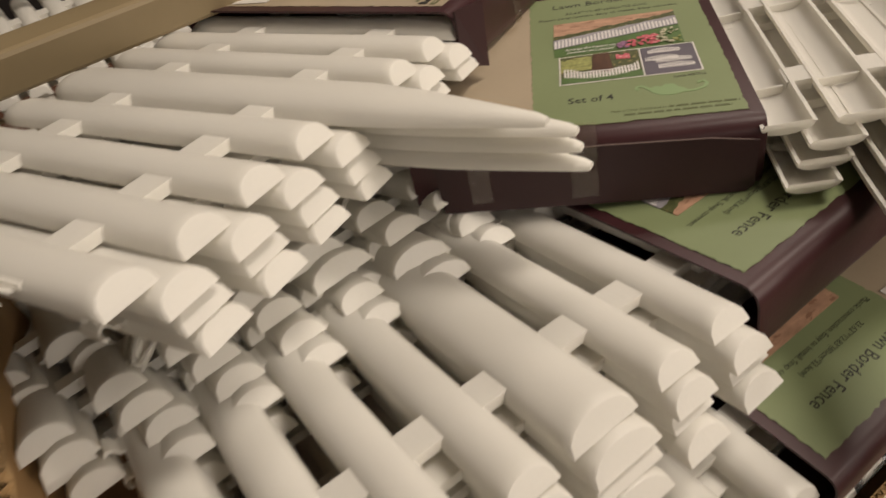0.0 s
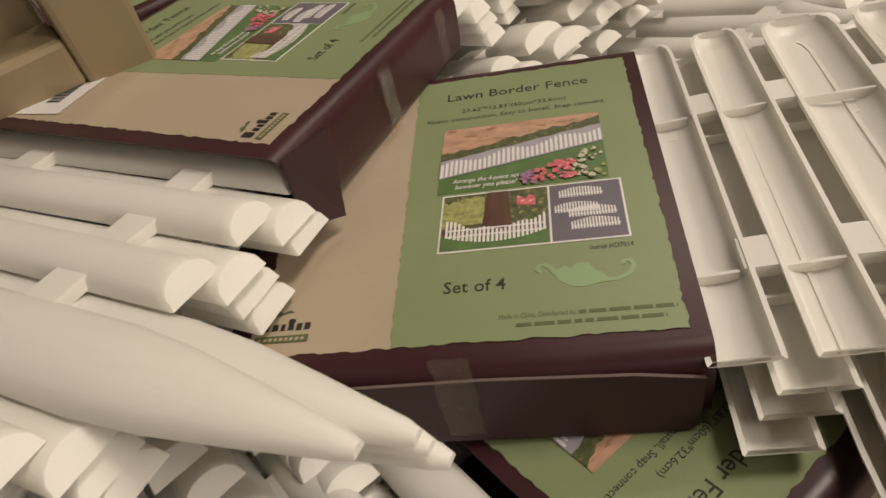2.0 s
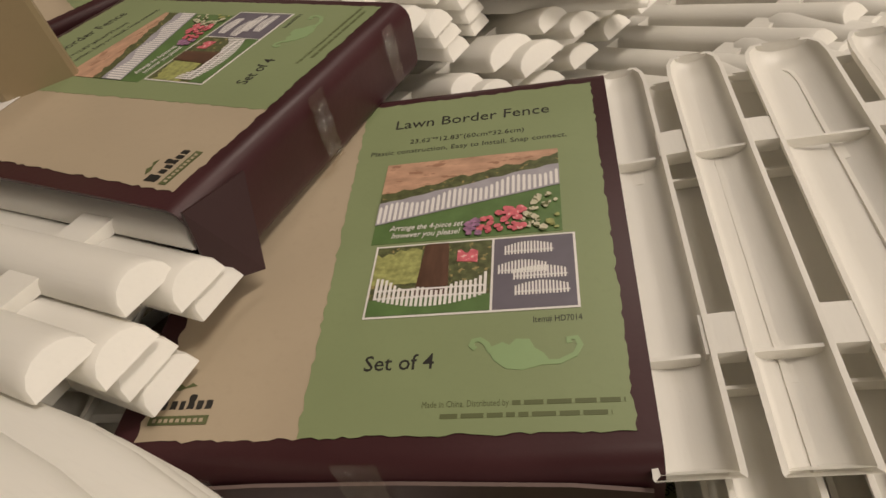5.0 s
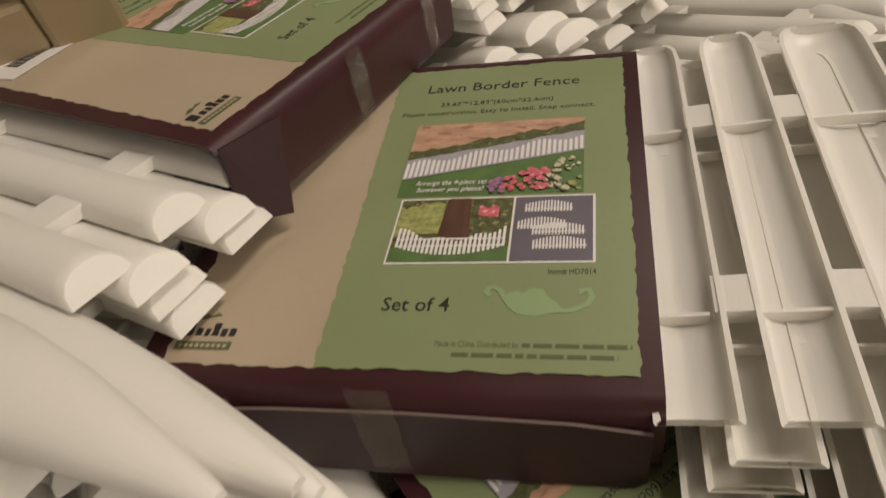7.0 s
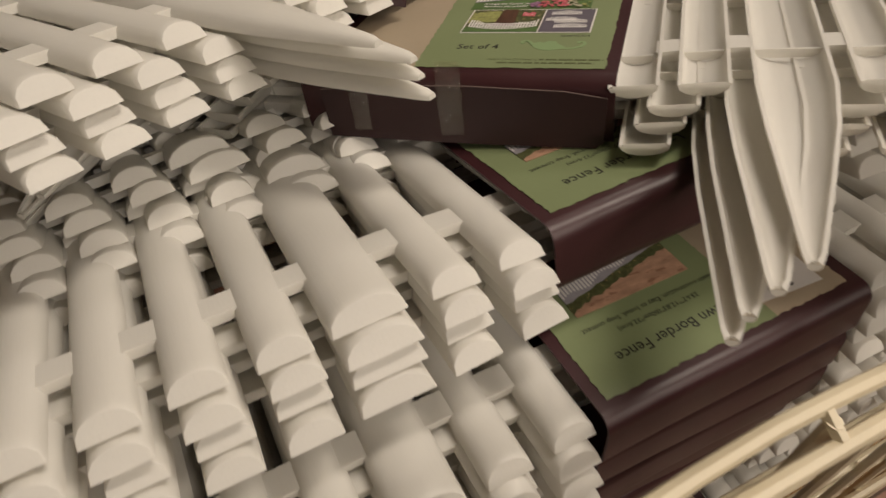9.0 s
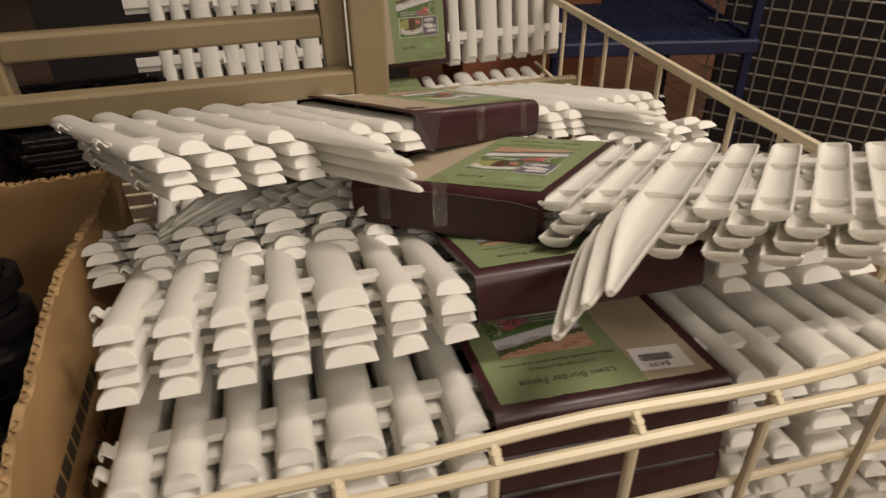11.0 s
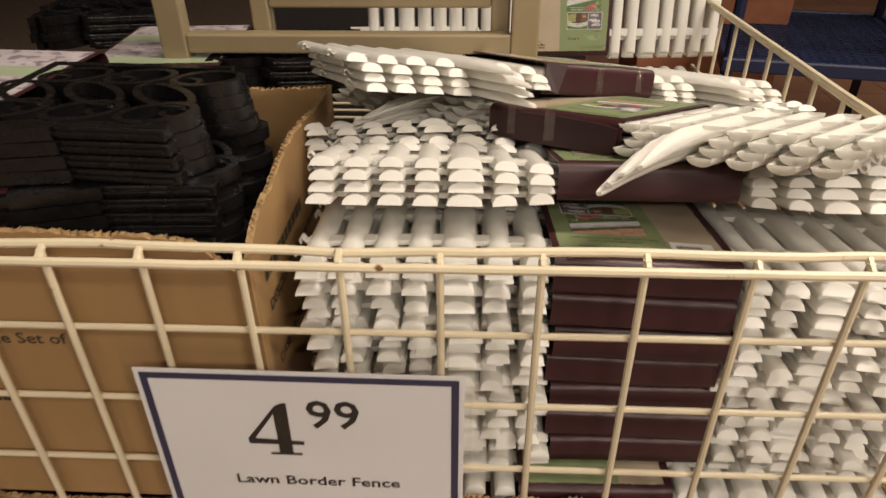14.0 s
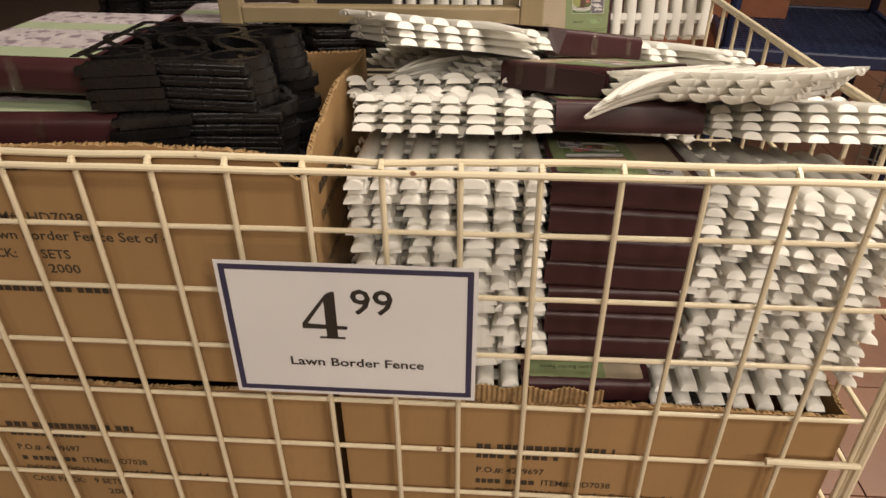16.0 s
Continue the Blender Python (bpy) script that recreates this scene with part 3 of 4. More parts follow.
def fence_pack(m, label, seed, printed=True, label_turn=False, sticker=None, flap=False, corner=False, tapes=(), face_down=False, stakes=(0, 0),
               turned=False, spread=0.0, sag=0.0, layers=4, slip=(0, 0), under=(0, 0), even=False, nest=0.0, rough=0.0, inner=None, bare=False, shift=(0, 0), sides=(-1, 1), lift=0.0, jitter=0.002, group="border fence packs", crooked=0.0, stagger=0.004):
    """A pack of four nested picket fence panels in a printed card sleeve. m: the pose of the middle of the sleeve's underside."""
    rng = random.Random(seed)
    pack = thing("fence_pack", label, "fence pack", group)
    pack.matrix_world = m
    sleeve = None if bare else child("sleeve", SLEEVES[seed % 4], pack, None, "maroon printed card sleeve")
    turn = Matrix.Rotation(math.pi if label_turn else 0, 4, "Z")
    if printed and not bare:
        for name, me, mm, lab in LABEL:
            child(name, me, sleeve, Matrix.Translation((0, 0, PACK_T)) @ turn @ mm, lab)
    if sticker:
        at = Matrix.Translation((0, 0, PACK_T + 0.0006)) @ turn @ pose(sticker[0], sticker[1], 0, 0, 0, sticker[2])
        s = child("price_sticker", STICKER[0][1], sleeve, at, STICKER[0][2])
        for me in STICKER_BARS:
            child("barcode_bar", me, sleeve, at)
        child("price_text", STICKER_TEXT, sleeve, at @ Matrix.Translation((0.014, 0.0170, 0.0003)))
    front = pose(0, -SLEEVE_L / 2 - 0.0014, PACK_T / 2 - 0.0012, 84, 0, 0)
    if flap:
        child("flap", FLAP_FRONT, sleeve, front, "folded maroon end flap")
        child("flap_edge", FLAP_EDGE, sleeve, front @ Matrix.Translation((0, 0, 0.0002)), "bare card edge")
    if corner:
        child("corner_flap", CORNER_FLAP, sleeve, Matrix.Translation((-HALF, -SLEEVE_L / 2 - 0.0005, 0.006)) @ Matrix.Diagonal((0.85, 0.85, 0.85, 1)), "sprung open corner of the flap")
    for tx, tz, s in tapes:
        child("tape", TAPE_MESH, sleeve, pose(tx, -SLEEVE_L / 2 - 0.0034, PACK_T / 2 + tz, 86, 0, 0) @ Matrix.Diagonal((s, s, s, 1)), "glossy clear tape")
    gap = nest if nest else PACK_T / layers if even else (PACK_T - 0.0125) / (layers - 1)
    for k in range(layers):
        z = 0.0012 + k * gap + (0.0105 if face_down else 0) + ((PACK_T - 0.0155 - (layers - 1) * nest) if nest else 0)
        mid = k - (layers - 1) / 2

        def bend(d, side, mid=mid):
            return spread * mid * min(d, 0.06) / 0.06 * 0.0040 + sag * d * d + lift * min(d, 0.05) / 0.05

        down = layers - 2 - k
        off = (under[0] + slip[0] * down, under[1] + slip[1] * down) if down >= 0 else (0, 0)
        slide = (shift[0] + rng.uniform(-jitter, jitter) + off[0], (1 if k % 2 else -1) * stagger + rng.uniform(-0.001, 0.001) + off[1])
        fence_panel(pack, z, bend, sides, rng, face_down, stakes, turned, slide, crooked * mid, rough, inner, under != (0, 0) and down >= 0)
    return pack


def pack_by_edge(edge, yaw, slope, tilt):
    """The pose of a pack from the middle of its front top edge; slope: degrees by which it falls away to the back, tilt: its right side up."""
    m = pose(*edge) @ pose(0, 0, 0, 0, 0, yaw) @ pose(0, 0, 0, -slope, -tilt, 0)
    return m @ Matrix.Translation((0, SLEEVE_L / 2, -PACK_T))


# ---- the floor and the room ----
def room():
    ground = tagged(new("floor", box_mesh("floor", (-6, -5, -0.1), (7, 8, -0.006), GROUT)), "reddish brown tiled shop floor", "floor", kind="structure")
    s = 0.305
    tile = box_mesh("tile", (0.002, 0.002, -0.006), (s - 0.002, s - 0.002, 0.0), FLOOR)
    for i in range(0, 13):
        for j in range(-2, 16):
            child("tile", tile, ground, Matrix.Translation((-0.6 + i * s, j * s, 0)))
    # walls get the near-black colour that stands in for low light
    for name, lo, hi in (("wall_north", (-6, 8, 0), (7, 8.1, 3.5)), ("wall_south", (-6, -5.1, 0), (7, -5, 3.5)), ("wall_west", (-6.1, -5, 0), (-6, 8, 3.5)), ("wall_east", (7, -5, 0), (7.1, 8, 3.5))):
        tagged(new(name, box_mesh(name, lo, hi, DARK)), "shop wall coloured near-black for the dim shop behind the displays", "wall", kind="structure")
    tagged(new("ceiling", box_mesh("ceiling", (-6, -5, 3.5), (7, 8, 3.6), CEIL)), "pale shop ceiling", "ceiling", kind="structure")


room()

# ---- the wire basket ----
GX, GZ, TOP = 0.08, 0.08, 0.817
RIGHT, BACK, LEFT = 0.33, 1.0, -1.08


def wire_basket():
    b = thing("wire_basket", "ivory painted wire dump basket with chipped rusty joints", "wire basket")
    rng = random.Random(3)

    def wavy(x0, x1, y, z, amp):
        k = 40
        return [(x0 + (x1 - x0) * i / k, y + amp * 0.4 * math.sin(i * 1.1), z + amp * math.exp(-((x0 + (x1 - x0) * i / k + 0.22) / 0.05) ** 2) * -1 + rng.uniform(-0.0004, 0.0004)) for i in range(k + 1)]

    child("top_rail", tube("top_rail", wavy(LEFT, RIGHT, -0.0075, TOP - 0.005, 0.0), 0.0038, IVORY), b, None, "upper rail rod")
    child("top_rail", tube("top_rail", wavy(LEFT, RIGHT, 0.0050, TOP + 0.0035, 0.005), 0.0038, IVORY), b, None, "upper rail rod with a kink")
    cols = [(i - 8) * (GX if i >= 8 else 0.0765) for i in range(-6, 13)]
    for x in cols:
        lean = rng.uniform(-0.0015, 0.0015)
        child("upright_wire", tube("upright_wire", [(x, -0.0005, TOP + 0.002), (x + lean, -0.0005, 0.45), (x, -0.0005, 0.08)], 0.0032, IVORY), b)
        child("weld_nub", tube("weld_nub", [(x, -0.006, TOP - 0.003), (x, 0.0045, TOP + 0.003)], 0.0032, IVORY, 6), b)
    for j in range(1, 10):
        z = 0.820 - j * GZ
        child("cross_wire", tube("cross_wire", [(LEFT, 0.0045, z), (-0.4, 0.0045, z + rng.uniform(-0.001, 0.001)), (0.0, 0.0045, z + rng.uniform(-0.001, 0.001)), (RIGHT, 0.0045, z)], 0.0030, IVORY), b)
    # right-hand side panel, with its double top rail
    for dx, dz in ((0.0, -0.006), (-0.008, 0.003)):
        child("top_rail", tube("top_rail", [(RIGHT + dx, 0.0, TOP + dz), (RIGHT + dx, 0.4, TOP - 0.012 + dz), (RIGHT + dx, BACK, TOP - 0.022 + dz)], 0.0045, IVORY), b)
    for i in range(0, 13):
        y = i * 0.08
        child("upright_wire", tube("upright_wire", [(RIGHT - 0.003, y, TOP - 0.022 * y), (RIGHT - 0.003, y, 0.08)], 0.0035, IVORY), b)
    for z in (0.50, 0.42, 0.66, 0.34, 0.18):
        child("cross_wire", tube("cross_wire", [(RIGHT - 0.004, 0, z), (RIGHT - 0.004, BACK, z)], 0.0035, IVORY), b)
    child("corner_post", tube("corner_post", [(RIGHT + 0.002, -0.003, TOP), (RIGHT + 0.002, -0.003, 0.0)], 0.0055, IVORY), b)
    child("corner_post", tube("corner_post", [(LEFT, 0, TOP), (LEFT, 0, 0.0)], 0.0055, IVORY), b)
    child("brace", tube("brace", [(RIGHT - 0.11, -0.006, 0.438), (RIGHT, -0.006, 0.436)], 0.0045, IVORY), b)
    return b


wire_basket()


def tube_frame(x0, x1, y, low, label, post=0.034):
    """An ivory frame of flat steel tube: two posts with a low bar, and a second pair of posts with a bar set just behind."""
    f = thing("tube_frame", label, "display frame")
    for x in (x0, x1):
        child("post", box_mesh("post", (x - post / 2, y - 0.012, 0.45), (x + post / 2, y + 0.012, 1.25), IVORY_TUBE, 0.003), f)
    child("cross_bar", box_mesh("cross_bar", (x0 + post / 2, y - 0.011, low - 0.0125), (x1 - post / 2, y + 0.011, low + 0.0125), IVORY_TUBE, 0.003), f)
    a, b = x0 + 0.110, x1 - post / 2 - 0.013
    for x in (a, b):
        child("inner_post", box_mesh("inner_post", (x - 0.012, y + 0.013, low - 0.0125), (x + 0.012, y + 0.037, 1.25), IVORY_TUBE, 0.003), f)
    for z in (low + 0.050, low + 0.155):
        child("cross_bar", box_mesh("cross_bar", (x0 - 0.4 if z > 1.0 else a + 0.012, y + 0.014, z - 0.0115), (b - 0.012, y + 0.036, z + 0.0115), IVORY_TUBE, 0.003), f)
    return f


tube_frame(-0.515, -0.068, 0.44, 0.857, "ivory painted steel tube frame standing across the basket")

# ---- the front stack and the loose packs on it ----
STACK = "maroon sleeved pack of white picket border fence panels in the stack"
for k in range(7):
    rngk = random.Random(40 + k)
    dx = 0.0168 if k == 0 else 0.0168 + rngk.uniform(-0.005, 0.005) + 0.002 * min(k, 4)
    m = pack_by_edge((dx, 0.0435 + (rngk.uniform(-0.003, 0.003) if k else 0), 0.7868 - 0.0345 * k), 0.5 + (rngk.uniform(-1, 1) if k else 0), 7 - k, -2.6 + 0.4 * k)
    fence_pack(m, STACK if k else "border fence pack with upside-down green label and price sticker", 11 + k, printed=(k == 0), label_turn=True,
               sticker=(-0.062, 0.050, -4) if k == 0 else None, stagger=0.005, spread=0.25, even=(k > 0), jitter=0.005, rough=1.4 if k else 0.3, sag=-0.22 - 0.06 * k)


def lying(o, x, y):
    """The pose of a pack from the middle of its printed face and two directions in it."""
    m = frame_of(o, x, y)
    m.translation -= m.col[2].xyz * PACK_T
    return m


fence_pack(lying((0.0186, 0.1914, 0.8206), (0.9997, 0.0197, -0.0138), (-0.023, 0.9546, -0.2971)), "border fence pack lying askew on the stack, picket ends forward", 31, label_turn=True, spread=0.75, stagger=0.002, crooked=0.01, inner=0.03,
           under=(0.002, -0.004), slip=(0.001, -0.003))
fence_pack(pack_by_edge((0.030, 0.224, 0.816), 4, 26, -2), "border fence pack wedged under a loose pack", 32, spread=0.1, stagger=0.006, lift=0.006, jitter=0.005)
fence_pack(pack_by_edge((-0.010, 0.258, 0.836), 6, 30, 0), "border fence pack wedged beneath the loose packs", 33, spread=0.1, stagger=0.006, lift=0.0, jitter=0.005, sides=(-1,))

fence_pack(pack_by_edge((-0.028, 0.318, 0.818), 8, 30, 0), "border fence pack buried at the back of the pile", 36, spread=0.1, stagger=0.006, jitter=0.005, bare=True)

fence_pack(lying((0.005, 0.266, 0.841), (0.7448, -0.6526, 0.1391), (0.6671, 0.7237, -0.1766)), "border fence pack with green label up, panels hollow side up", 34, flap=True, tapes=((0.002, 0.004, 1.0), (-0.045, 0.002, 0.8)),
           face_down=True, stakes=(1, 1), spread=0.0, sag=0.20, lift=0.004, stagger=0.0006, jitter=0.001, under=(-0.0115, -0.007), slip=(-0.005, -0.005), nest=0.0070, shift=(-0.010, 0))
fence_pack(lying((-0.0303, 0.4047, 0.846), (0.8681, 0.4567, -0.1945), (-0.4886, 0.8553, -0.1725)), "topmost border fence pack with green label and price sticker", 35, flap=False, corner=True, sticker=(-0.064, 0.038, 8), tapes=((-0.005, 0.0, 0.8), (0.052, 0.002, 0.7)),
           stakes=(1, 1), spread=0.45, stagger=0.001, shift=(-0.006, 0), under=(0.0125, -0.005), slip=(0.0015, -0.002), nest=0.0068, jitter=0.0015, inner=0.0)


# ---- cartons ----
def carton(x0, x1, y0, y1, z0, z1, label, seed, lines=(), wave=0.006, open_top=True, notch=None):
    """A corrugated carton with torn-off top flaps. lines: printed rows (text or bar width, x, z, size)."""
    rng = random.Random(seed)
    c = thing("carton", label, "carton", "cartons in the basket")
    t = 0.006

    def wall(name, ax, bx, ay, by, thick_dir):
        k = max(14, int(math.hypot(bx - ax, by - ay) / 0.006))
        verts, faces = [], []
        ph = rng.uniform(0, 6)
        for i in range(k + 1):
            f = i / k
            x, y = ax + (bx - ax) * f, ay + (by - ay) * f
            z = z1 + wave * math.sin(f * 9 + ph) + rng.uniform(-0.0016, 0.0016) + (notch(x, y) if notch else 0)
            for q in (0, 1):
                xx, yy = x + thick_dir[0] * t * q, y + thick_dir[1] * t * q
                verts += [(xx, yy, z0), (xx, yy, z + rng.uniform(-0.0008, 0.0008))]
        for i in range(k):
            o, p = 4 * i, 4 * i + 4
            faces += [(o, p, p + 1, o + 1), (o + 2, o + 3, p + 3, p + 2), (o + 1, p + 1, p + 3, o + 3), (o, o + 2, p + 2, p)]
        faces += [(0, 1, 3, 2), (4 * k, 4 * k + 2, 4 * k + 3, 4 * k + 1)]
        me = mesh(name, verts, faces, CARDBOARD)
        me.materials.append(CARD_TORN)
        for p in me.polygons:
            if p.center.z > z1 - 0.03 and abs(p.normal.z) > 0.3:
                p.material_index = 1
        w = child(name, me, c)
        # torn corrugation between the liners
        zv, zf = [], []
        kk = int(math.hypot(bx - ax, by - ay) / 0.0032)
        for i in range(kk + 1):
            f = i / kk
            q = 0.15 if i % 2 else 0.85
            x, y = ax + (bx - ax) * f + thick_dir[0] * t * q, ay + (by - ay) * f + thick_dir[1] * t * q
            z = z1 + wave * math.sin(f * 9 + ph) + (notch(x, y) if notch else 0) + rng.uniform(0.0005, 0.0030)
            zv += [(x, y, z - 0.012), (x, y, z)]
        for i in range(kk):
            zf.append((2 * i, 2 * i + 2, 2 * i + 3, 2 * i + 1))
        child("torn_edge", mesh("torn_edge", zv, zf, CARD_TORN), w, None, "torn corrugated edge")
        return w

    front = wall("front_wall", x0, x1, y0, y0, (0, 1))
    wall("back_wall", x0, x1, y1, y1, (0, -1))
    wall("side_wall", x1, x1, y0 + t + 0.0005, y1 - t - 0.0005, (-1, 0))
    wall("side_wall", x0, x0, y0 + t + 0.0005, y1 - t - 0.0005, (1, 0))
    child("bottom", box_mesh("bottom", (x0 + t, y0 + t, z0 + 0.001), (x1 - t, y1 - t, z0 + 0.007), CARDBOARD), c)
    for text, x, z, size, width, face in lines:
        if text:
            me = lettering("printed_line", text, size, CARD_INK, width=width, bold=0.0002)
        else:
            me = None
        mm = pose(x, y0 - 0.0006, z, 90, 0, 0) if face == "front" else pose(x1 + 0.0006, x, z, 90, 0, 90)
        if me:
            child("printed_line", me, front, mm)
        at = 0.0
        while not me and at < width:
            w = min(rng.choice((0.5, 0.62, 0.62, 0.7)) * size, width - at)
            child("printed_bar", plate("printed_bar", rect(at, 0, at + w, size * 0.70), CARD_INK, 0, 0.0001), front, mm)
            at += w + size * (0.16 if rng.random() < 0.85 else 0.6)
    return c


def dip(x, y):
    d = math.hypot(x + 0.313, y - 0.014)
    return 0.010 * math.exp(-((y - 0.2) / 0.12) ** 2) * (1 if x > -0.32 else 0) - 0.028 * math.exp(-(d / 0.022) ** 2)


carton(-0.975, -0.305, 0.012, 0.375, 0.515, 0.822, "brown corrugated carton with torn open top, holding black fences", 4, wave=0.004, notch=dip, lines=(
    ("", -0.757, 0.797, 0.012, 0.165, "front"),
    ("ITEM#: HD7038", -0.672, 0.736, 0.0175, 0.118, "front"),
    ("DESCRIPTION: Lawn border Fence Set of 4", -0.799, 0.714, 0.0165, 0.335, "front"),
    ("CASE PACK:   9 SETS", -0.732, 0.690, 0.0165, 0.150, "front"),
    ("2000", -0.612, 0.671, 0.0165, 0.036, "front"),
    ("", -0.788, 0.644, 0.012, 0.240, "front"),
    ("", 0.045, 0.760, 0.018, 0.130, "side"),
    ("DESCRIPTION: Lawn border", 0.045, 0.728, 0.0165, 0.190, "side"),
    ("CASE PACK: 9 SETS", 0.045, 0.665, 0.0165, 0.130, "side"),
))
BOX_LINES = (("", 0.0, 0.445, 0.013, 0.175), ("", 0.0, 0.428, 0.013, 0.105), ("P.O.#: 4209697", 0.0, 0.400, 0.0150, 0.088), ("ITEM#: HD7038", 0.086, 0.379, 0.0150, 0.090),
             ("", 0.0, 0.379, 0.012, 0.078), ("DESCRIPTION: Lawn border Fence Set of 4", 0.0, 0.358, 0.0150, 0.260), ("CASE PACK:   9 SETS", 0.0, 0.336, 0.0150, 0.130), ("2000", 0.105, 0.315, 0.015, 0.036))
carton(-0.975, -0.318, 0.014, 0.375, 0.19, 0.500, "closed brown carton stacked in the bottom of the basket", 6, wave=0.002,
       lines=tuple((t, -0.757 + x, z - 0.028, s, w, "front") for t, x, z, s, w in BOX_LINES))
carton(-0.300, 0.312, 0.014, 0.375, 0.19, 0.497, "open brown carton under the white fence stack", 7, wave=0.003,
       lines=tuple((t, -0.130 + x, z - 0.030, s, w, "front") for t, x, z, s, w in BOX_LINES))
def peeled_flap():
    f = thing("peeled_flap", "peeled strip of bare corrugated cardboard", "cardboard strip")
    verts, faces = [], []
    k = 150
    for i in range(k + 1):
        x = -0.135 + 0.155 * i / k
        y = 0.0185 + 0.0013 * math.sin(i * 2 * math.pi / 6)
        top = 0.520 + 0.003 * math.sin(i * 0.13) + random.Random(i).uniform(-0.001, 0.001)
        verts += [(x, y, 0.488), (x, y - 0.002, top), (x, y + 0.002, 0.488), (x, y, top)]
    for i in range(k):
        o, p = 4 * i, 4 * i + 4
        faces += [(o, p, p + 1, o + 1), (o + 2, o + 3, p + 3, p + 2), (o + 1, p + 1, p + 3, o + 3)]
    child("flute", mesh("flute", verts, faces, CARD_TORN), f)


peeled_flap()
fence_pack(pack_by_edge((0.0, 0.026, 0.521), 1, -8, 0), "border fence pack lying in the open lower carton", 51, label_turn=True, layers=2)


# ---- black scroll fences ----
def ring(verts, faces, cx, cy, rx, ry, w, z0, z1, k=20, a0=0.0, a1=360.0):
    o = len(verts)
    full = abs(a1 - a0) > 359
    n = k if full else k + 1
    for i in range(n):
        a = radians(a0 + (a1 - a0) * i / k)
        c, s = math.cos(a), math.sin(a)
        for r in (-w, w):
            verts += [(cx + (rx + r) * c, cy + (ry + r) * s, z0), (cx + (rx + r) * c, cy + (ry + r) * s, z1)]
    for i in range(k if full else k):
        p, q = o + 4 * i, o + 4 * ((i + 1) % n)
        faces += [(p + 1, q + 1, q + 3, p + 3), (p, p + 1, q + 1, q), (p + 2, q + 2, q + 3, p + 3), (p, q, q + 2, p + 2)]


def slab(verts, faces, x0, y0, x1, y1, z0, z1):
    o = len(verts)
    verts += [(x, y, z) for z in (z0, z1) for x, y in ((x0, y0), (x1, y0), (x1, y1), (x0, y1))]
    faces += [(o, o + 3, o + 2, o + 1), (o + 4, o + 5, o + 6, o + 7)] + [(o + i, o + (i + 1) % 4, o + 4 + (i + 1) % 4, o + 4 + i) for i in range(4)]


PANEL_T, PANEL_GAP = 0.0115, 0.0125


def scroll_panel_mesh(width=0.165, t=PANEL_T):
    """The straight members of a scroll panel: a back bar and a side bar."""
    verts, faces = [], []
    slab(verts, faces, -0.090, width - 0.014, 0.095, width - 0.004, 0, t)
    slab(verts, faces, -0.090, 0.010, -0.080, width - 0.0145, 0, t)
    return mesh("scroll_panel", verts, faces, BLACK)


def scroll_mesh(rx, ry, w, t):
    verts, faces = [], []
    ring(verts, faces, 0, 0, rx, ry, w, 0, t, 24)
    return mesh("scroll", verts, faces, BLACK, True)


SCROLL = scroll_panel_mesh()
END_BAR = box_mesh("end_bar", (-0.002, 0, 0), (0.100, 0.014, PANEL_T), BLACK, 0.0016)
END_RIB = box_mesh("rib", (0.003, -0.0022, 0.0034), (0.095, 0.0004, 0.0070), BLACK, 0.0008)
# big and small scrolls: mesh, place, turn
BIG, TALL, CURL = scroll_mesh(0.030, 0.019, 0.0036, PANEL_T + 0.0006), scroll_mesh(0.038, 0.017, 0.0036, PANEL_T + 0.0003), scroll_mesh(0.011, 0.009, 0.0028, PANEL_T - 0.0015)
SCROLLS = [(me, -0.050 + 0.064 * i + dx, y, turn) for i in range(3) for me, dx, y, turn in
           ((BIG, 0.000, 0.034, 24), (TALL, -0.014, 0.076, -38), (BIG, 0.006, 0.122, 18), (CURL, 0.013, 0.040, 0), (CURL, -0.010, 0.116, 0))]


def black_pack(m, label, n=4, sleeve=True, seed=1, stakes=False):
    rng = random.Random(seed)
    p = thing("black_fence_pack", label, "fence pack", "black fence packs")
    p.matrix_world = m
    for k in range(n):
        panel = child("scroll_panel", SCROLL, p, pose(rng.uniform(-0.004, 0.004), rng.uniform(-0.002, 0.002), k * PANEL_GAP, 0, 0, rng.uniform(-1.0, 1.0)))
        child("end_bar", END_BAR, panel)
        child("rib", END_RIB, panel)
        for me, x, y, turn in SCROLLS:
            child("scroll", me, panel, pose(x, y, 0, 0, 0, turn))
        if stakes:
            child("stake", STAKE, panel, pose(0.006, 0.006, 0, 0, 0, 194 + rng.uniform(-1, 1)))
    if sleeve:
        h = 0.038
        s = child("sleeve", card_tube("sleeve", 0.17, 0.215, h), p, Matrix.Translation((-0.237, -0.006, n * PANEL_GAP - 0.040)), "maroon card sleeve")
        for x0, y0, x1, y1, mat, nm in ((0.004, 0.014, 0.166, 0.046, PALE_GREEN, "green_band"), (0.004, 0.0462, 0.166, 0.120, LILAC, "picture_band"), (0.004, 0.1202, 0.166, 0.150, PALE_GREEN, "green_band"), (0.004, 0.1502, 0.166, 0.203, LILAC, "white_band")):
            child(nm, plate(nm, rect(x0, y0, x1, y1), mat, 0, 0.0002), s, Matrix.Translation((0, 0, h + 0.0002)))
        child("tape", TAPE_MESH, s, pose(0.09, -0.0008, h * 0.5, 90, 0, 0))
    return p


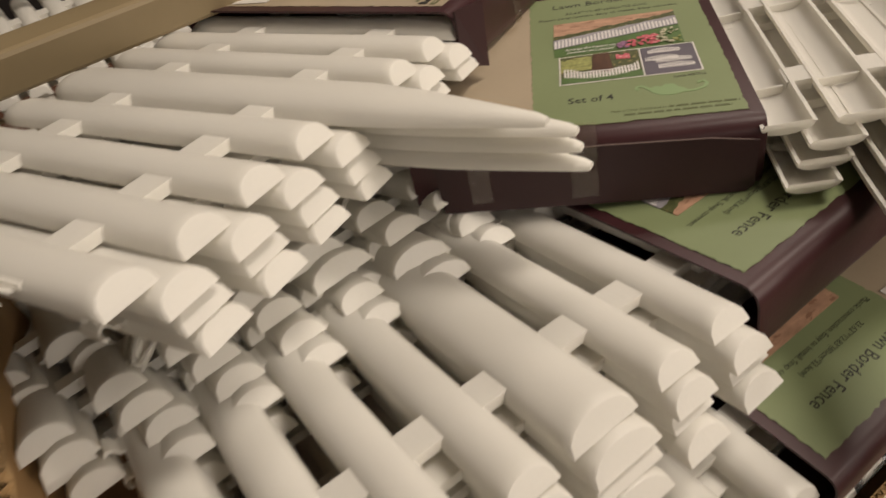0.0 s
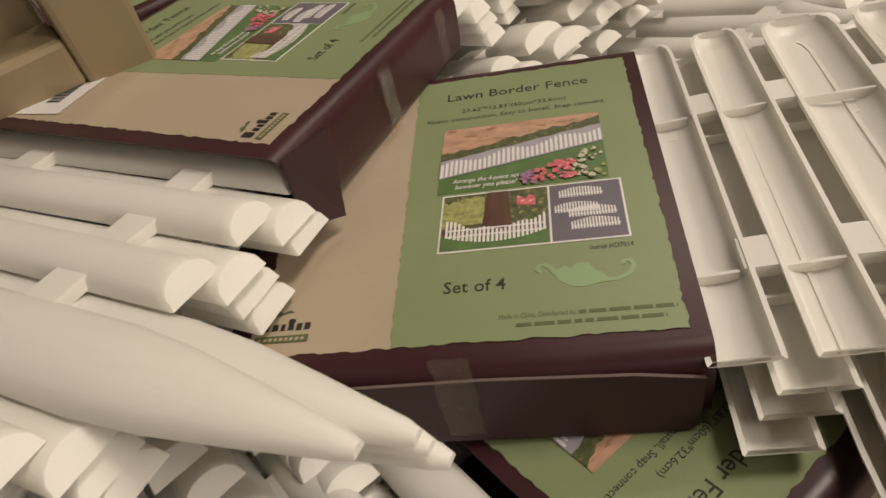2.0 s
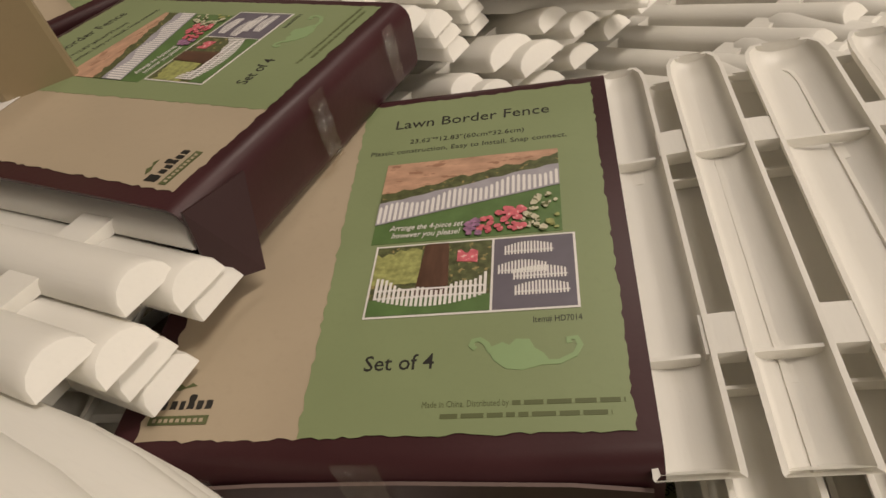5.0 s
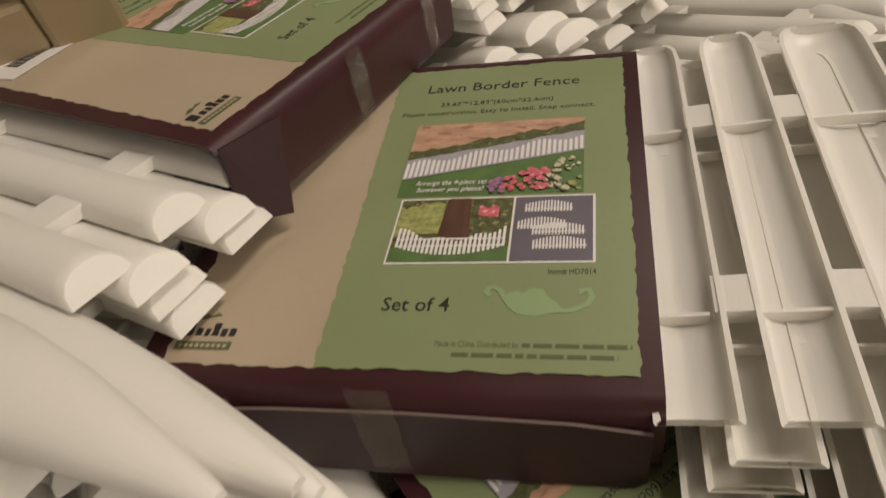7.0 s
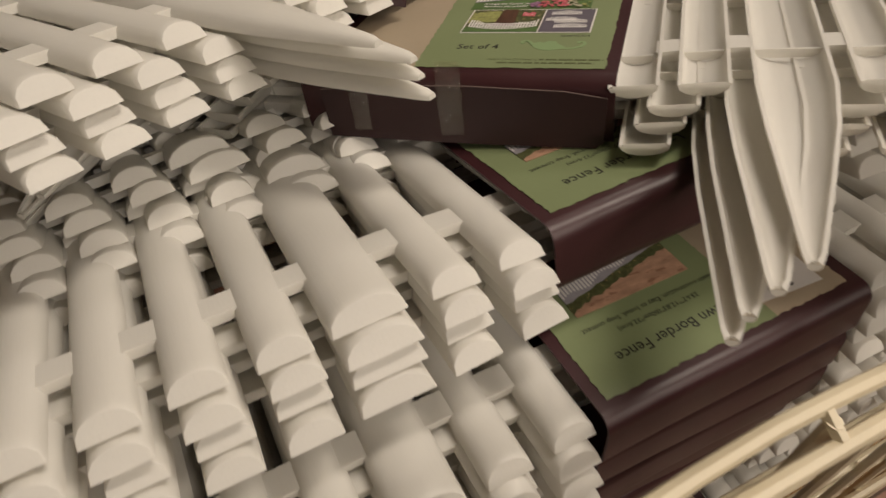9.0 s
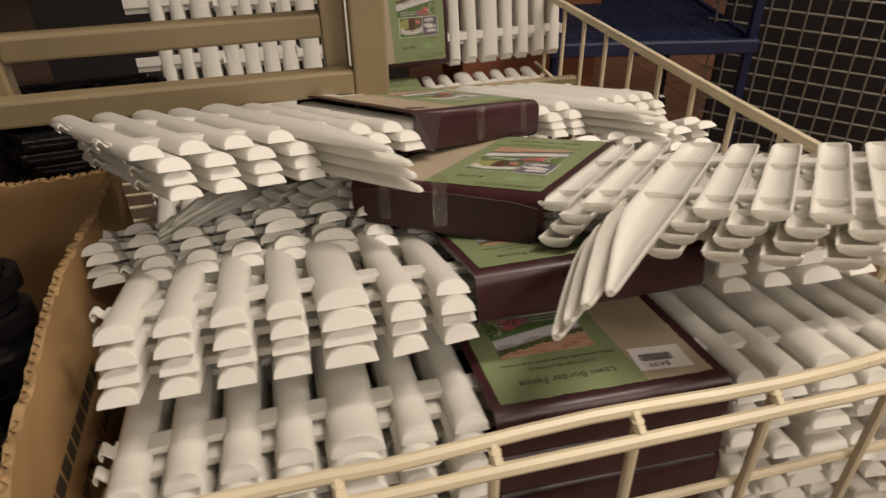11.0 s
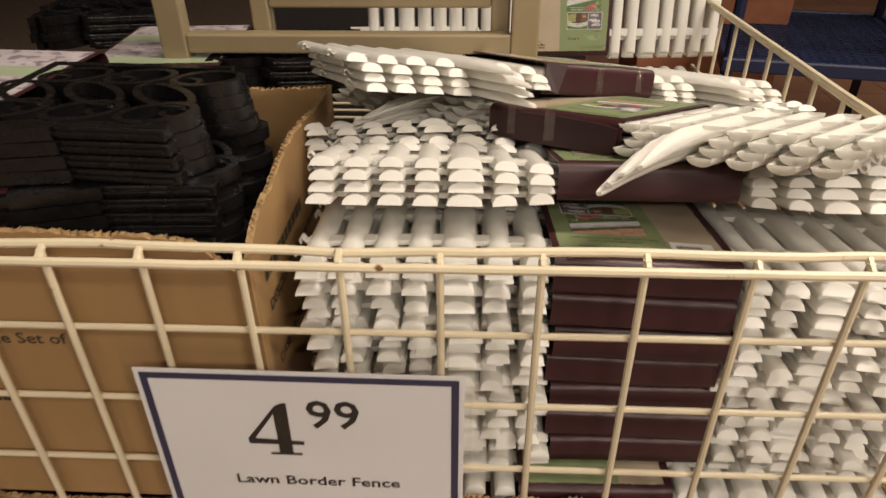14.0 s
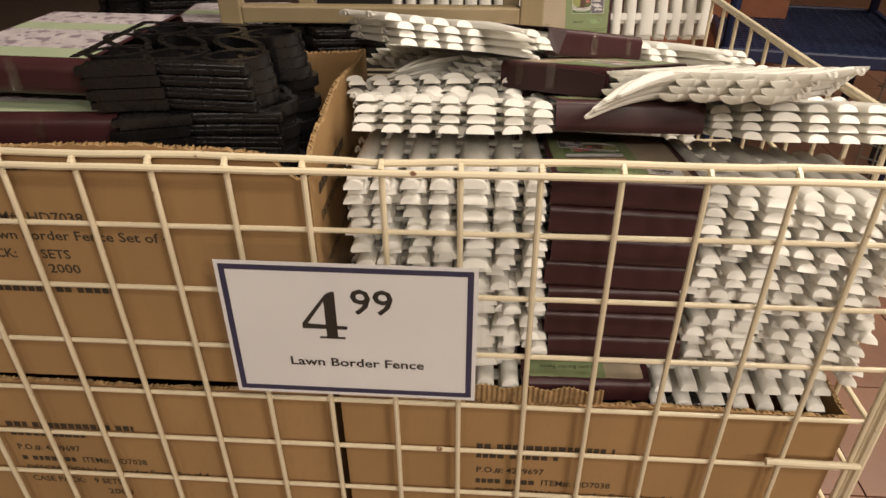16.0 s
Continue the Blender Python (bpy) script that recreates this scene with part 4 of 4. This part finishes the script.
def card_tube(name, w, l, h):
    r, k = 0.012, 5
    verts, faces = [], []
    prof = []
    for cy, cz, a0 in ((l - r, h - r, 0), (r, h - r, 90), (r, r, 180), (l - r, r, 270)):
        for i in range(k + 1):
            a = radians(a0 + 90 * i / k)
            prof.append((math.cos(a), math.sin(a), cy, cz))
    n = len(prof)
    for rr in (r, r - 0.0015):
        for x in (0, w):
            verts += [(x, cy + rr * c, cz + rr * s) for c, s, cy, cz in prof]
    for j in range(n):
        q = (j + 1) % n
        faces += [(j, q, n + q, n + j), (2 * n + j, 3 * n + j, 3 * n + q, 2 * n + q), (j, 2 * n + j, 2 * n + q, q), (n + j, n + q, 3 * n + q, 3 * n + j)]
    return mesh(name, verts, faces, MAROON, True)


def stake_mesh():
    verts, faces = [], []
    slab(verts, faces, 0, -0.010, 0.070, 0.010, 0.0005, 0.0118)
    slab(verts, faces, 0.0698, -0.006, 0.078, 0.006, 0.002, 0.009)
    return mesh("stake", verts, faces, BLACK)


STAKE = stake_mesh()
black_pack(pose(-0.466, 0.060, 0.846, 0, 0, -4), "black plastic scroll border fence pack on top of the carton", 4, True, 2, True)
black_pack(pose(-0.442, 0.056, 0.795, 0, 0, 3), "black plastic scroll border fence pack inside the carton", 4, True, 3, True)
black_pack(pose(-0.444, 0.055, 0.746, 0, 0, 0), "black plastic scroll border fence pack deep in the carton", 4, True, 4)
black_pack(pose(-0.455, 0.058, 0.694, 0, 0, 2), "black scroll fence pack low in the carton", 4, True, 9)
black_pack(pose(-0.385, 0.410, 0.790, 0, 0, 4), "black scroll fence pack lying behind the carton", 4, True, 5)
black_pack(pose(-0.720, 0.600, 0.800, 0, 0, 10), "black scroll fence pack lying further back", 4, False, 6)
black_pack(pose(0.085, 0.030, 0.468, 0, 0, 0), "black scroll fence pack in the lower carton", 2, False, 7)
standing = black_pack(pose(-0.88, 0.80, 0.86, 80, 0, 4), "black scroll fence panels stood upright at the back", 3, False, 8)


# ---- the back of the basket ----
def basket_floor():
    d = thing("basket_divider", "ivory wire shelf carrying the goods at the back", "wire shelf")
    for i in range(16):
        y = 0.40 + i * 0.04
        child("shelf_wire", tube("shelf_wire", [(-1.0, y, 0.60), (RIGHT - 0.01, y, 0.60)], 0.003, IVORY), d)
    child("front_bar", box_mesh("front_bar", (0.0, 0.80, 0.675), (0.325, 0.815, 0.700), IVORY_TUBE, 0.003), d, None, "ivory flat bar")


basket_floor()
upright = frame_of((0.055, 0.93, 0.690), (1, 0.05, 0), (0, 0.16, 1))
fence_pack(upright @ Matrix.Translation((0, 0.1, -0.02)), "border fence pack standing upright at the back of the basket", 61, stakes=(0, 0), spread=0.3)
fence_pack(frame_of((-0.425, 0.95, 0.79), (1, 0.03, 0), (0, 0.2, 1)), "bundle of white fence panels stood upright behind the tube frame", 62, spread=0.5, sides=(1,), bare=True)
fence_pack(frame_of((-0.80, 2.29, 0.853), (1, 0.0, 0), (0, 0.15, 1)), "sleeved pack with green label stood upright at the far end", 64, sides=())
fence_pack(frame_of((-0.05, 0.645, 0.606), (1, 0.04, 0), (-0.04, 1, 0.10)), "border fence pack lying low behind the loose packs", 65, spread=0.6)
fence_pack(frame_of((0.005, 0.86, 0.640), (1, 0.0, 0), (0, 1, 0.02)), "border fence pack lying flat at the back", 63, spread=0.3)


# ---- price sign ----
def price_sign():
    s = thing("price_sign", "white price sign with navy border in a clear plastic pocket", "price sign")
    s.matrix_world = pose(-0.2725, -0.0130, 0.6190, 90 - 1, 0.3, 0)
    w, h = 0.1390, 0.0910
    child("paper", plate("paper", rect(-w, -h, w, h), PAPER, 0, 0.0004), s, None, "white printed paper")
    z = 0.0006
    b0, b1 = 0.0045, 0.0110
    for nm, r in (("border", rect(-w + b0, h - b1, w - b0, h - b0)), ("border", rect(-w + b0, -h + b0, w - b0, -h + b1)), ("border", rect(-w + b0, -h + b1, -w + b1, h - b1)), ("border", rect(w - b1, -h + b1, w - b0, h - b1))):
        child(nm, plate(nm, r, NAVY, z, 0.0002), s, None, "navy border")
    four = [(0.0260, 0), (0.0385, 0), (0.0385, 0.0630), (0.0345, 0.0630), (0.0260, 0.0525)], [(0.0, 0.0205), (0.0500, 0.0175), (0.0490, 0.0130), (0.0, 0.0130)], \
           [(0.0, 0.0200), (0.0060, 0.0200), (0.0345, 0.0630), (0.0285, 0.0600)], [(0.0180, 0), (0.0465, 0), (0.0465, 0.0028), (0.0180, 0.0028)]
    digit = child("price_digit", plate("price_digit", four[0], INK, 0, 0.00008), s, pose(-0.052, -0.0075, 0.0008))
    for i, outline in enumerate(four[1:]):
        child("stroke", plate("stroke", outline, INK, 0.00009 * (i + 1), 0.00008), digit)
    child("price_digit", lettering("price_digit", "99", 0.046, INK, width=0.046, bold=0.0006), s, pose(0.002, 0.0275, 0.0008))
    child("sign_text", lettering("sign_text", "Lawn Border Fence", 0.0165, INK, width=0.152, bold=0.0003), s, pose(-0.072, -0.047, 0.0008))
    child("pocket", plate("pocket", [(-w - 0.006, -h - 0.004), (w + 0.006, -h - 0.004), (w + 0.007, h + 0.018), (0, h + 0.022), (-w - 0.007, h + 0.020)], FILM, 0.0016, 0.0003), s, None, "clear plastic pocket")
    for x in (-w + 0.012, w - 0.014):
        child("tie", tube("tie", [(x, h + 0.006, 0.002), (x, h + 0.016, 0.006), (x, h + 0.026, 0.002), (x, h + 0.024, -0.014), (x, h + 0.010, -0.012), (x, h + 0.006, 0.002)], 0.0009, FILM, 6), s, None, "thin plastic tie")


price_sign()


# ---- shop behind: trolley, wire rack, pots ----
def trolley():
    t = thing("shopping_trolley", "dark blue plastic shopping trolley parked behind the basket", "shopping trolley")
    t.matrix_world = pose(1.02, 1.75, 0, 0, 0, -12)
    for z, x0, x1, y0, y1 in ((0.50, -0.36, 0.20, -0.25, 0.40), (0.92, -0.38, 0.22, -0.28, 0.42)):
        along = box_mesh("grid_bar", (0, y0, z - 0.006), (0.008, y1, z + 0.002), BLUE)
        across = box_mesh("grid_bar", (x0, 0, z - 0.004), (x1, 0.008, z + 0.004), BLUE)
        for a in range(int((x1 - x0) / 0.03) + 1):
            child("grid_bar", along, t, Matrix.Translation((x0 + a * 0.03, 0, 0)))
        for a in range(int((y1 - y0) / 0.03) + 1):
            child("grid_bar", across, t, Matrix.Translation((0, y0 + a * 0.03, 0)))
        for nm, lo, hi in (("rim", (x0 - 0.02, y0 - 0.02, z - 0.03), (x1 + 0.02, y0, z + 0.012)), ("rim", (x0 - 0.02, y1, z - 0.03), (x1 + 0.02, y1 + 0.02, z + 0.012)),
                           ("rim", (x0 - 0.02, y0, z - 0.03), (x0, y1, z + 0.012)), ("rim", (x1, y0, z - 0.03), (x1 + 0.02, y1, z + 0.012))):
            child(nm, box_mesh(nm, lo, hi, BLUE, 0.006), t)
    for x in (-0.36, 0.20):
        for y in (-0.25, 0.40):
            child("leg", tube("leg", [(x, y, 0.06), (x, y, 0.92)], 0.016, BLUE), t)
            w = child("wheel", tube("wheel", [(x - 0.012, y, 0.055), (x + 0.012, y, 0.055)], 0.055, BLACK, 16), t)


trolley()


def wire_rack():
    r = thing("wire_rack", "grey wire grid display rack", "wire rack")
    r.matrix_world = pose(1.52, 1.30, 0, 0, 0, -47)
    for i in range(22):
        x = -0.5 + i * 0.05
        child("rack_wire", tube("rack_wire", [(x, 0, 0.05), (x, 0, 1.3)], 0.003, STEEL, 6), r)
    for i in range(25):
        z = 0.06 + i * 0.05
        child("rack_wire", tube("rack_wire", [(-0.52, 0.004, z), (0.58, 0.004, z)], 0.003, STEEL, 6), r)
    # plain block, its shade between the wires painted in as near-black
    child("backing", box_mesh("backing", (-0.5, 0.10, 0.05), (0.55, 0.30, 1.2), DARK, 0.01), r, None, "goods behind the wires, coloured near-black for the dim shop")
    child("tag", plate("tag", rect(-0.05, -0.07, 0.05, 0.07), PAPER, 0, 0.0006), r, pose(0.0, -0.01, 0.86, 80, 8, 0), "white paper tag")


wire_rack()


def shop_display(x, y, w, d, h, mat, label):
    b = thing("shop_display", label, "display block")
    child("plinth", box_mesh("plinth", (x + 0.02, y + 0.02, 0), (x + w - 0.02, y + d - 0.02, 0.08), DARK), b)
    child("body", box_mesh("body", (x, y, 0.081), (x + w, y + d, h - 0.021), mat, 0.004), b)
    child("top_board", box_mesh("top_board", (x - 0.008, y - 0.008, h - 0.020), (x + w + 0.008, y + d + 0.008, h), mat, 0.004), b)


# first block is coloured near-black so the far shop reads as unlit
shop_display(-0.9, 2.2, 1.2, 0.4, 0.75, DARK, "display block coloured near-black for the dim shop behind")
shop_display(0.45, 2.0, 0.5, 0.3, 0.78, TERRA, "terracotta brown display block in the dim shop behind")
